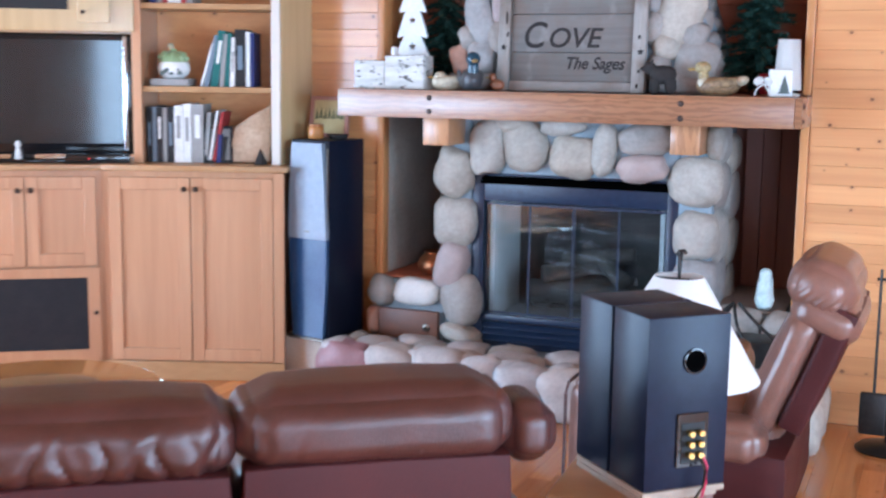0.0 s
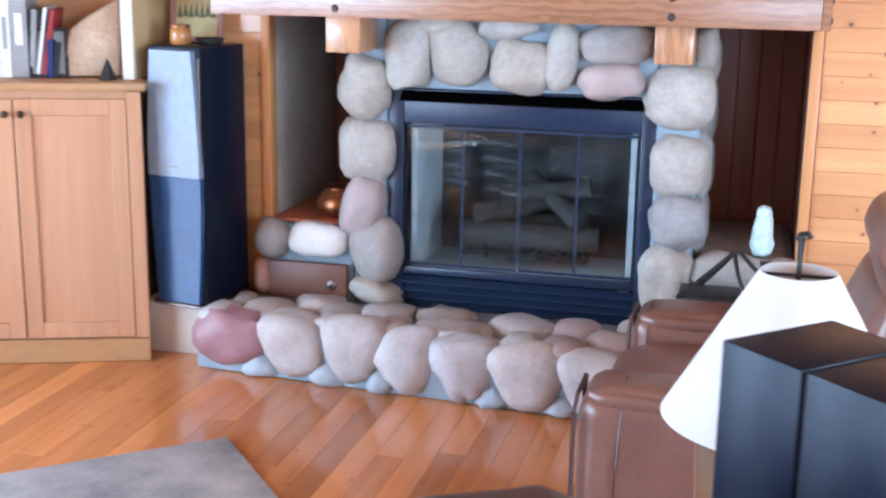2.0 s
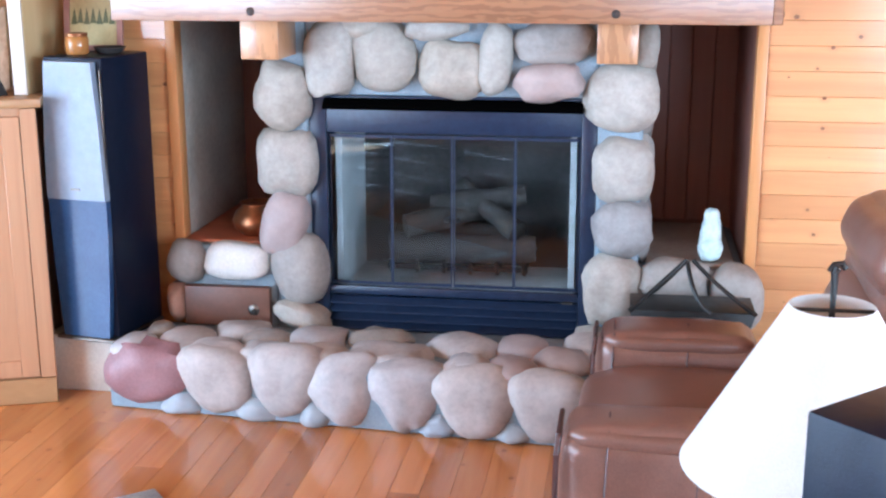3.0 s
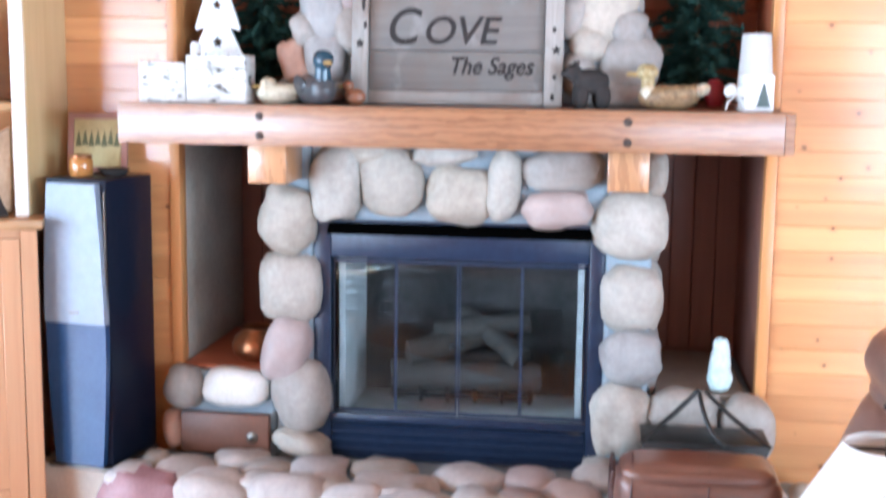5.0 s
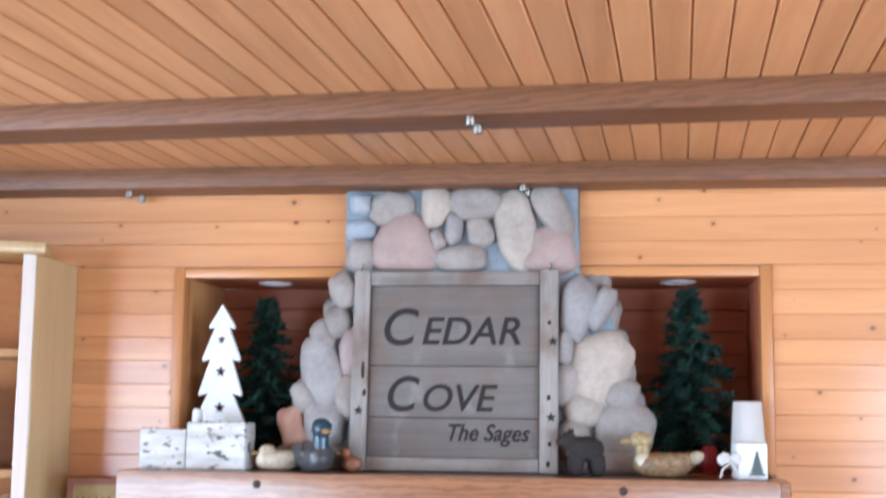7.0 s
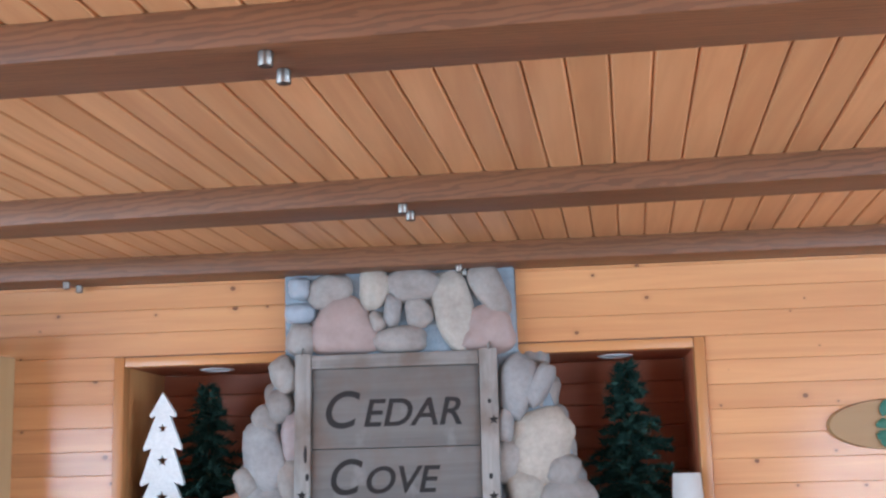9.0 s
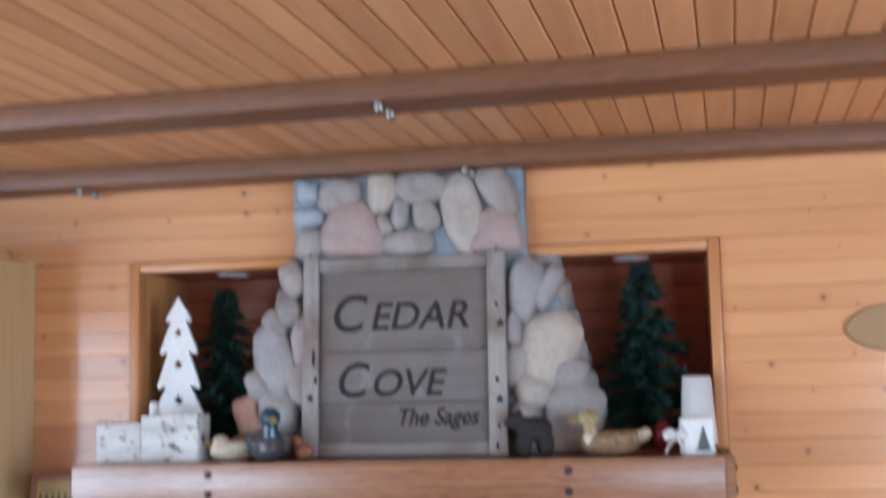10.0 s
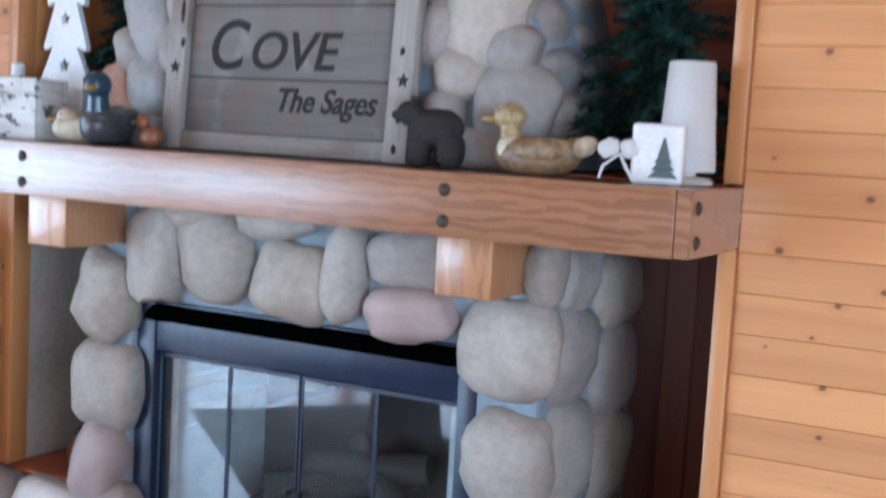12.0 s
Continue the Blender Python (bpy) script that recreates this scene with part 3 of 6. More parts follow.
TAPER = [(-1.783, 1.893, 0.082, 0.112, 28), (-1.796, 1.793, 0.082, 0.102, 12), (-1.848, 1.638, 0.122, 0.215, 17), (-1.752, 1.698, 0.078, 0.140, 0), (-1.760, 1.557, 0.084, 0.140, 8), (-1.938, 1.452, 0.082, 0.138, 16), (-1.840, 1.470, 0.128, 0.150, 0), (-1.905, 1.555, 0.075, 0.10, 18), (-1.848, 1.752, 0.07, 0.09, 22), (-0.905, 1.572, 0.085, 0.10, -22), (-1.040, 1.832, 0.104, 0.178, -12), (-0.972, 1.835, 0.062, 0.135, -28), (-0.972, 1.652, 0.180, 0.226, -24), (-1.086, 1.712, 0.058, 0.104, 0), (-1.079, 1.602, 0.078, 0.128, -14), (-1.027, 1.524, 0.112, 0.092, -10), (-0.902, 1.462, 0.168, 0.166, -12), (-1.058, 1.430, 0.096, 0.116, 0), (-0.935, 1.372, 0.237, 0.075, 0), (-1.885, 1.372, 0.20, 0.075, 0)]
FRONT = [(-2.328, 0.126, 0.245, 0.185, 0), (-2.09, 0.125, 0.231, 0.212, 0), (-1.871, 0.132, 0.205, 0.218, 0), (-1.685, 0.112, 0.193, 0.214, 14), (-1.493, 0.116, 0.2, 0.21, 0), (-1.279, 0.116, 0.23, 0.218, 0), (-1.068, 0.118, 0.19, 0.208, 0), (-0.86, 0.118, 0.2, 0.2, 0), (-0.65, 0.116, 0.2, 0.2, 0), (-0.45, 0.118, 0.18, 0.2, 0), (-2.216, 0.038, 0.112, 0.076, 0), (-1.975, 0.036, 0.133, 0.08, 0), (-1.78, 0.037, 0.087, 0.088, 0), (-1.39, 0.034, 0.104, 0.078, 0), (-1.165, 0.032, 0.1, 0.066, 0)]
HTOP = [(-2.385, 4.735, 0.102, 0.15), (-2.35, 4.86, 0.09, 0.13), (-2.238, 4.802, 0.185, 0.2), (-2.117, 4.718, 0.166, 0.14), (-2.084, 4.90, 0.169, 0.14), (-1.98, 4.83, 0.166, 0.12), (-1.96, 4.716, 0.153, 0.12), (-1.828, 4.866, 0.176, 0.17), (-1.769, 4.719, 0.149, 0.15), (-1.623, 4.892, 0.202, 0.15), (-1.572, 4.733, 0.26, 0.19), (-1.357, 4.867, 0.217, 0.18), (-1.311, 4.669, 0.146, 0.14), (-1.166, 4.875, 0.162, 0.15), (-1.178, 4.664, 0.141, 0.16), (-1.033, 4.763, 0.161, 0.18), (-0.95, 4.92, 0.17, 0.15), (-0.86, 4.68, 0.16, 0.17), (-0.74, 4.86, 0.2, 0.19), (-0.65, 4.67, 0.18, 0.17), (-0.5, 4.82, 0.19, 0.2), (-0.46, 4.62, 0.16, 0.17)]

surround = thing("fireplace_surround", (-1.41, 5.05, 0), "rounded river stone fireplace surround set in grey mortar", "fireplace")
for lo, hi in (((-2.005, 5.035, 0.0), (-1.885, 5.60, 1.33)), ((-0.955, 5.035, 0.0), (-0.815, 5.60, 1.33)), ((-1.885, 5.035, 0.965), (-0.955, 5.60, 1.33)), ((-1.885, 5.06, 0.0), (-0.955, 5.60, 0.165)),
               ((NL + 0.002, 5.03, 0.0), (-2.006, 5.68, 0.455)), ((-0.814, 5.03, 0.0), (NR - 0.002, 5.68, 0.43))):
    part("mortar", bm_box(lo, hi, 0.012, 2), M_MORTAR, surround, smooth=False)
for k, (x, z, w, h, rot) in enumerate(LEFT + TOP + RIGHT):
    stone_part(surround, x, 5.035, z, w, 0.13, h, rot, pick(k, {2: M_STONEP, 12: M_STONEP, 11: M_STONEG}.get(k)), k + 1)
for k, (x, z, w, h, rot) in enumerate(LEDGE):
    stone_part(surround, x, 5.03, z, w, 0.12, h, rot, pick(k + 50, {1: M_STONEW, 2: M_STONEO, 3: M_STONEG, 4: M_STONEG, 5: M_STONEG}.get(k)), k + 41)
for k, (z, h) in enumerate(((0.53, 0.2), (0.74, 0.2), (0.95, 0.2), (1.13, 0.15))):
    stone_part(surround, -0.822, 5.19, z, 0.09, 0.26, h * 1.12, 0, pick(k + 60), k + 61)
    stone_part(surround, -0.815, 5.43, z - 0.06, 0.08, 0.26, h * 1.12, 0, pick(k + 66), k + 67)
for k, (x, z) in enumerate(((-2.13, 0.47), (-0.66, 0.445))):
    part("ledge_slab", bm_box((x - 0.13 if k else NL + 0.005, 5.06, z - 0.012), (x + 0.15 if k else -2.01, 5.66, z), 0.004), M_NICHE if k == 0 else M_STONEG, surround, "worn wooden ledge" if k == 0 else "")

chimney = thing("stone_chimney", (-1.41, 5.05, 1.335), "tapering river stone chimney breast in blue-grey mortar", "chimney")
part("mortar", bm_prism([(-1.985, 1.336), (-0.815, 1.336), (-0.875, 1.62), (-0.955, 1.86), (-1.035, 1.95), (-1.04, 2.279), (-1.787, 2.279), (-1.785, 1.95), (-1.85, 1.80), (-1.91, 1.60)], 5.035, 5.49, 1, 0.012), M_MORTAR, chimney)
# Mostly the darker grey stone, so its colour carries the shade up the chimney.
for k, (x, z, w, h, rot) in enumerate(CHIM):
    stone_part(chimney, x, 5.035, z, w * 1.13, 0.085, h * 1.14, rot, {9: M_STONEP, 14: M_STONEP, 0: M_STONEB, 7: M_STONEB, 2: M_STONE, 4: M_STONE}.get(k, M_STONEG), k + 81, False, {9: -0.75, 5: 0.4, 14: -0.5, 2: 0.3}.get(k, 0.0))
for k, (x, z, w, h, rot) in enumerate(TAPER):
    stone_part(chimney, x, 5.032, z, w * 1.07, 0.090, h * 1.09, rot, {5: M_STONEO, 3: M_STONEP, 12: M_STONE, 15: M_STONE}.get(k, M_STONEG), k + 101, False, {2: -0.3, 10: 0.3, 12: -0.25}.get(k, 0.0))
for k in range(6):
    t = k / 5
    stone_part(chimney, -0.868 - 0.125 * t, 5.14 + 0.02 * (k % 2), 1.42 + 0.48 * t, 0.10, 0.21, 0.155, -15, M_STONEG, k + 121)
    stone_part(chimney, -0.872 - 0.125 * t, 5.33, 1.39 + 0.48 * t, 0.10, 0.21, 0.16, -15, M_STONEG, k + 129)
    stone_part(chimney, -1.928 + 0.125 * t, 5.17, 1.42 + 0.48 * t, 0.075, 0.20, 0.15, 15, M_STONEG, k + 137)

HB = lambda x: 4.655 - 0.083 * (x + 2.47)
hearth = thing("stone_hearth", (-1.4, 4.85, 0), "raised hearth of rounded river stones in blue-grey mortar", "hearth")
part("mortar", bm_prism([(-2.465, HB(-2.465) + 0.03), (-0.33, HB(-0.33) + 0.03), (-0.33, 5.035), (-2.465, 5.035)], 0.0, 0.185, 2, 0.015), M_MORTAR, hearth)
for k, (x, z, w, h, rot) in enumerate(FRONT):
    stone_part(hearth, x, HB(x) + (0.055 if k < 10 else 0.05), z, w * 1.03, 0.14 if k < 10 else 0.09, h, rot, {0: M_STONER}.get(k, M_STONEB if k > 9 else M_STONEM), k + 151, False, (0.05, 0.35, 0.62, 0.66, 0.78, 0.50, 0.78, 0.6, 0.5, 0.6)[k] if k < 10 else -0.85)
for k, (x, y, w, d) in enumerate(HTOP):
    stone_part(hearth, x, y, 0.188, w * 1.03, d * 1.08, 0.085, (k * 37) % 40 - 20, {13: M_STONEP, 14: M_STONEP, 15: M_STONEP}.get(k, M_STONEG if k % 4 == 1 else M_STONEM), k + 181, True)
for k in range(3):
    stone_part(hearth, -0.345, 4.56 + 0.17 * k, 0.11, 0.11, 0.18, 0.2, 0, pick(k + 210), k + 211)

# ---- fireplace insert ----
insert = thing("fireplace_insert", (-1.42, 5.06, 0.17), "black steel fireplace insert with folding glass doors", "fireplace insert")
FX0, FX1 = -1.884, -0.956
face = bmesh.new()
for lo, hi in (((FX0, 5.050, 0.168), (-1.828, 5.075, 0.962)), ((-1.004, 5.050, 0.168), (FX1, 5.075, 0.962)), ((-1.828, 5.054, 0.842), (-1.004, 5.075, 0.962)), ((-1.828, 5.054, 0.300), (-1.004, 5.075, 0.328))):
    bm_box(lo, hi, 0.003, 2, bm=face)
part("face_frame", face, M_BLACK, insert)
part("hood", bm_prism([(5.056, 0.918), (5.012, 0.922), (5.008, 0.932), (5.03, 0.952), (5.056, 0.956)], -1.83, -1.0, 0, 0.002), M_VOID, insert, "protruding black smoke hood")
for k in range(4):
    z = 0.182 + 0.029 * k
    part("louver", bm_prism([(5.072, z + 0.022), (5.046, z + 0.004), (5.046, z), (5.050, z), (5.072, z + 0.016)], -1.826, -1.006, 0), M_BLACK, insert)
X0, X1, Y0, Y1, Z0, Z1 = -1.79, -1.04, 5.10, 5.46, 0.31, 0.86
for lo, hi in (((X0 - 0.02, Y0, Z0), (X0, Y1, Z1)), ((X1, Y0, Z0), (X1 + 0.02, Y1, Z1)), ((X0, Y1, Z0), (X1, Y1 + 0.02, Z1)), ((X0, Y0, Z0 - 0.02), (X1, Y1, Z0)), ((X0, Y0, Z1), (X1, Y1, Z1 + 0.02))):
    side = lo[0] < X0 or hi[0] > X1 or hi[2] <= Z0
    part("liner", bm_box(lo, hi), M_LITLINER if side else M_SOOT, insert, "smoke-stained firebox liner, light painted on sides and floor", smooth=False)
for a, b in ((-1.824, -1.6195), (-1.6185, -1.4195), (-1.4145, -1.2155), (-1.2145, -1.008)):
    door = part("door_frame", merge(merge(merge(bm_box((a, 5.076, 0.330), (a + 0.004, 5.084, 0.834)), bm_box((b - 0.004, 5.076, 0.330), (b, 5.084, 0.834))), bm_box((a + 0.004, 5.076, 0.330), (b - 0.004, 5.084, 0.340))), bm_box((a + 0.004, 5.076, 0.824), (b - 0.004, 5.084, 0.834))), M_BLACK, insert, smooth=False)
    pane = part("pane", bm_box((a + 0.004, 5.078, 0.340), (b - 0.004, 5.082, 0.824)), M_SMOKE, door, "smoky glass door pane", smooth=False)
    pane.visible_shadow = False
for x in (-1.435, -1.40):
    part("pull", bm_lathe([(0.0, 0.0), (0.007, 0.002), (0.008, 0.012), (0.004, 0.018), (0.0, 0.019)], 16, pose(x, 5.074, 0.56, 90, 0, 0)), M_DARKMETAL, insert)
part("badge", bm_box((-1.055, 5.043, 0.297), (-1.02, 5.053, 0.303)), M_STEEL, insert, "small silver maker's plate")
grate = part("grate", bm_box((-1.66, 5.20, 0.355), (-1.18, 5.215, 0.37)), M_DARKMETAL, insert)
for k in range(6):
    part("grate_bar", bm_tube([(-1.64 + 0.09 * k, 5.15, 0.40), (-1.64 + 0.09 * k, 5.17, 0.36), (-1.64 + 0.09 * k, 5.36, 0.36)], 0.008, 8), M_DARKMETAL, insert)
def log_bm(a, b, r, seed):
    n = 14
    pts = [Vector(a).lerp(Vector(b), t / n) for t in range(n + 1)]
    bm = bm_tube(pts, r, 16, 0.85)
    for v in bm.verts:
        v.co += 0.18 * r * noise.noise_vector(v.co * 14 + Vector((seed, 0, 0)))
    return bm
for k, (a, b, r) in enumerate((((-1.66, 5.25, 0.42), (-1.16, 5.27, 0.42), 0.055), ((-1.62, 5.36, 0.43), (-1.20, 5.37, 0.44), 0.06), ((-1.60, 5.22, 0.50), (-1.27, 5.38, 0.56), 0.042), ((-1.22, 5.22, 0.49), (-1.43, 5.37, 0.62), 0.038), ((-1.52, 5.30, 0.56), (-1.20, 5.32, 0.60), 0.04))):
    part("log", log_bm(a, b, r, k * 5), M_LOG, insert)

# cover plate and gas valve in the hearth's side ledge
valve = thing("gas_valve_panel", (-2.16, 5.0, 0.2), "brown cover plate with a steel gas valve and brass key", "valve panel")
part("cover_plate", bm_box((-2.315, 4.990, 0.19), (-2.02, 5.02, 0.325), 0.004, 2), plain("brown_plate", (0.17, 0.075, 0.05), 0.45), valve)
part("escutcheon", bm_lathe([(0.0, 0.006), (0.010, 0.006), (0.018, 0.003), (0.020, 0.0), (0.0, 0.0)], 24, pose(-2.075, 4.989, 0.25, 90, 0, 0)), M_STEEL, valve)
part("socket", bm_lathe([(0.0, 0.012), (0.006, 0.012), (0.006, 0.0), (0.0, 0.0)], 12, pose(-2.075, 4.985, 0.25, 90, 0, 0)), M_DARKMETAL, valve)
part("key", bm_tube([(-2.125, 4.97, 0.216), (-2.115, 4.955, 0.214), (-2.09, 4.95, 0.218)], 0.006, 10), M_BRASS, valve)

# ---- mantel ----
mantel = thing("mantel_shelf", (-1.41, 4.95, 1.212), "oak mantel beam with visible grain and iron bolts on two corbels", "mantel")
part("front_beam", bm_box((-2.41, 4.762, 1.212), (-0.4743, 4.86, 1.330), 0.002, 2), M_MANTEL, mantel)
part("top_board", bm_box((-2.405, 4.861, 1.300), (-0.478, 5.066, 1.329), 0.003), M_MANTEL, mantel)
for x in (-2.41, -0.474):
    part("end_board", bm_box((x - (0 if x < -1 else 0.0), 4.764 if x > -1 else 4.861, 1.213), (x + (0.028 if x > -1 else 0.022), 5.0785 if x > -1 else 5.067, 1.3298 if x > -1 else 1.299), 0.002), M_MANTEL, mantel)
part("soffit", bm_box((-2.385, 4.861, 1.214), (-0.476, 5.03, 1.236)), M_MANTEL, mantel)
def bolt(at, rx=90, rz=0):
    part("bolt", bm_lathe([(0.0, 0.006), (0.007, 0.005), (0.011, 0.002), (0.0125, 0.0), (0.0, -0.004)], 16, Matrix.Translation(at) @ pose(0, 0, 0, rx, 0, rz)), M_BOLT, mantel, "dark iron bolt head")
for x in (-1.976, -0.907):
    for z in (1.298, 1.240):
        bolt((x, 4.761, z))
for y in (4.80,):
    for z in (1.298, 1.240):
        bolt((-0.4455, y, z), 90, 90)
for x in (-1.975, -0.898):
    m = bm_box((x - 0.061, 4.838, 1.092), (x + 0.059, 5.05, 1.213), 0.005, 2)
    part("corbel", m, M_CORBEL, mantel, "square oak corbel block")

# ---- on the mantel ----
sign = thing("wooden_sign", (-1.42, 4.97, 1.333), "weathered grey board sign in an old frame with carved words", "sign")
SM = Matrix.Translation((0, 4.958, 1.331)) @ Matrix.Rotation(radians(-4.2), 4, "X")   # the sign leans back against the stones
def sign_box(name, x0, x1, z0, z1, y0, y1, mat, label="", bevel=0.003):
    return part(name, bm_box((x0, y0, z0 - 1.331), (x1, y1, z1 - 1.331), bevel, 2), mat, sign, label, SM)
for z0, z1 in ((1.375, 1.495), (1.497, 1.655), (1.657, 1.908)):
    sign_box("board", -1.690, -1.158, z0, z1, 0.004, 0.020, M_GREYWOOD)
sign_box("stile", -1.742, -1.692, 1.332, 1.957, -0.012, 0.022, M_GREYZ, "peeling whitewashed stile")
sign_box("stile", -1.156, -1.100, 1.332, 1.957, -0.012, 0.022, M_GREYZ, "peeling whitewashed stile")
sign_box("rail", -1.691, -1.157, 1.909, 1.952, -0.008, 0.020, M_GREYRAIL)
sign_box("rail", -1.691, -1.157, 1.334, 1.374, -0.004, 0.020, M_GREYRAIL)
M_INK = dull(plain("carved_dark_letters", (0.042, 0.036, 0.034), 0.9), 0.1)
def word(name, text, x, z, size, squeeze=1.0, shear=0.22):
    bm = lettering(text, size, 0.0012, shear)
    xs = [v.co.x for v in bm.verts]
    m = SM @ Matrix.Translation((x, 0.0035, z - 1.331)) @ Matrix.Rotation(radians(90), 4, "X") @ Matrix.Diagonal((squeeze, 1, 1, 1)) @ Matrix.Translation((-min(xs), 0, 0))
    part(name, bm, M_INK, sign, "", m, False)
    return (max(xs) - min(xs)) * squeeze
w = word("letter", "C", -1.645, 1.722, 0.165, 0.95)
word("lettering", "EDAR", -1.645 + w + 0.012, 1.724, 0.122, 1.02)
w = word("letter", "C", -1.628, 1.516, 0.155, 0.92)
word("lettering", "OVE", -1.628 + w + 0.012, 1.518, 0.116, 1.02)
word("lettering", "The Sages", -1.436, 1.428, 0.072, 0.88, 0.3)
for x, z, h in ((-1.706, 1.64, 0.06), (-1.70, 1.57, 0.025), (-1.128, 1.56, 0.02), (-1.13, 1.36, 0.022), (-1.127, 1.79, 0.016), (-1.125, 1.42, 0.014)):
    part("old_hole", bm_blob((0.012, 0.004, h), 2.2, 0.1, int(h * 999), 2, SM @ Matrix.Translation((x, -0.0115, z - 1.331))), M_INK, sign)
def star_outline(r, k=0.45):
    return [((r if i % 2 == 0 else r * k) * math.sin(math.pi * i / 5), (r if i % 2 == 0 else r * k) * math.cos(math.pi * i / 5)) for i in range(10)]
for x, z in ((-1.115, 1.732), (-1.121, 1.50), (-1.716, 1.515)):
    part("star", bm_prism(star_outline(0.016), -0.0135, -0.0115, 1), M_INK, sign, "dark stamped star", SM @ Matrix.Translation((x, 0, z - 1.331)))
for x in (-1.72, -1.125):
    part("screw_eye", bm_tube([(x, 4.995 + 0.0, 1.952), (x, 4.992, 1.968), (x + 0.006, 4.99, 1.974)], 0.004, 8), M_STEEL, sign)

# white cut-out tree with stars
def tree_outline():
    half = [(0.0, 0.386), (0.042, 0.316), (0.040, 0.306), (0.023, 0.312), (0.062, 0.213), (0.060, 0.202), (0.035, 0.211), (0.071, 0.103), (0.069, 0.092), (0.040, 0.103), (0.082, 0.012), (0.082, 0.0)]
    return half + [(-x, z) for x, z in half[::-1][:-1]]
def cutout(outline, inner, thick):
    cu = bpy.data.curves.new("outline", "CURVE")
    cu.dimensions, cu.fill_mode, cu.extrude, cu.bevel_depth = "2D", "BOTH", thick / 2, 0.0
    for pts in [outline, *inner]:
        sp = cu.splines.new("POLY")
        sp.points.add(len(pts) - 1)
        for p, q in zip(sp.points, pts):
            p.co = (*q, 0, 1)
        sp.use_cyclic_u = True
    ob = bpy.data.objects.new("outline", cu)
    scene.collection.objects.link(ob)
    bpy.context.view_layer.update()
    me = bpy.data.meshes.new_from_object(ob.evaluated_get(bpy.context.evaluated_depsgraph_get()))
    bm = bmesh.new()
    bm.from_mesh(me)
    bpy.data.objects.remove(ob)
    bpy.data.curves.remove(cu)
    bpy.data.meshes.remove(me)
    return bm
stars = [[(x, z + c) for x, z in star_outline(r)] for c, r in ((0.272, 0.016), (0.170, 0.019), (0.056, 0.021))]
wt = cutout(tree_outline(), stars, 0.016)
wt.transform(Matrix.Translation((-2.212, 5.12, 1.460)) @ Matrix.Scale(1.032, 4) @ Matrix.Rotation(radians(90), 4, "X"))
white_tree = thing("wooden_tree", (-2.212, 5.12, 1.331), "white wooden cut-out fir tree with star holes", "ornament")
part("cutout", wt, M_WHITE, white_tree, smooth=False)
part("stand", bm_box((-2.29, 5.09, 1.334), (-2.13, 5.15, 1.460), 0.004), M_WHITE, white_tree)

def birch_box(x0, x1, y0, y1, z1, label):
    t = thing("birch_planter", ((x0 + x1) / 2, (y0 + y1) / 2, 1.331), label, "planter", "birch bark planters")
    for lo, hi in (((x0, y0, 1.331), (x1, y0 + 0.012, z1)), ((x0, y1 - 0.012, 1.331), (x1, y1, z1)), ((x0, y0 + 0.012, 1.331), (x0 + 0.012, y1 - 0.012, z1)), ((x1 - 0.012, y0 + 0.012, 1.331), (x1, y1 - 0.012, z1))):
        bm = bm_box(lo, hi, 0.002)
        bmesh.ops.subdivide_edges(bm, edges=bm.edges[:], cuts=3, use_grid_fill=True)
        for v in bm.verts:
            v.co += 0.003 * noise.noise_vector(v.co * 30)
        part("bark_side", bm, M_BIRCH, t)
    part("base", bm_box((x0 + 0.013, y0 + 0.013, 1.332), (x1 - 0.013, y1 - 0.013, 1.345)), M_BARK, t)
    for k in range(9):
        a = random.Random(k).uniform(0.2, 0.8)
        x = x0 + (x1 - x0) * (k + 0.5) / 9
        part("twig", bm_tube([(x, y0 + 0.02, z1 - 0.012), (x + 0.012 * math.sin(k), y0 + 0.004, z1 + 0.004 * a)], 0.003, 6), M_BARK, t)
    return t
birch_box(-2.385, -2.238, 4.875, 4.965, 1.452, "white birch bark planter with dark knots")
birch_box(-2.232, -2.045, 4.862, 4.965, 1.474, "large white birch bark planter with dark eyes")
part("candle", bm_lathe([(0, 0.0), (0.017, 0.0), (0.018, 0.05), (0.016, 0.178), (0.010, 0.184), (0, 0.184)], 20, pose(-2.243, 4.99, 1.331)), M_WHITE, thing("white_candle", (-2.243, 4.99, 1.331), "white pillar candle beside the birch planters", "candle"))

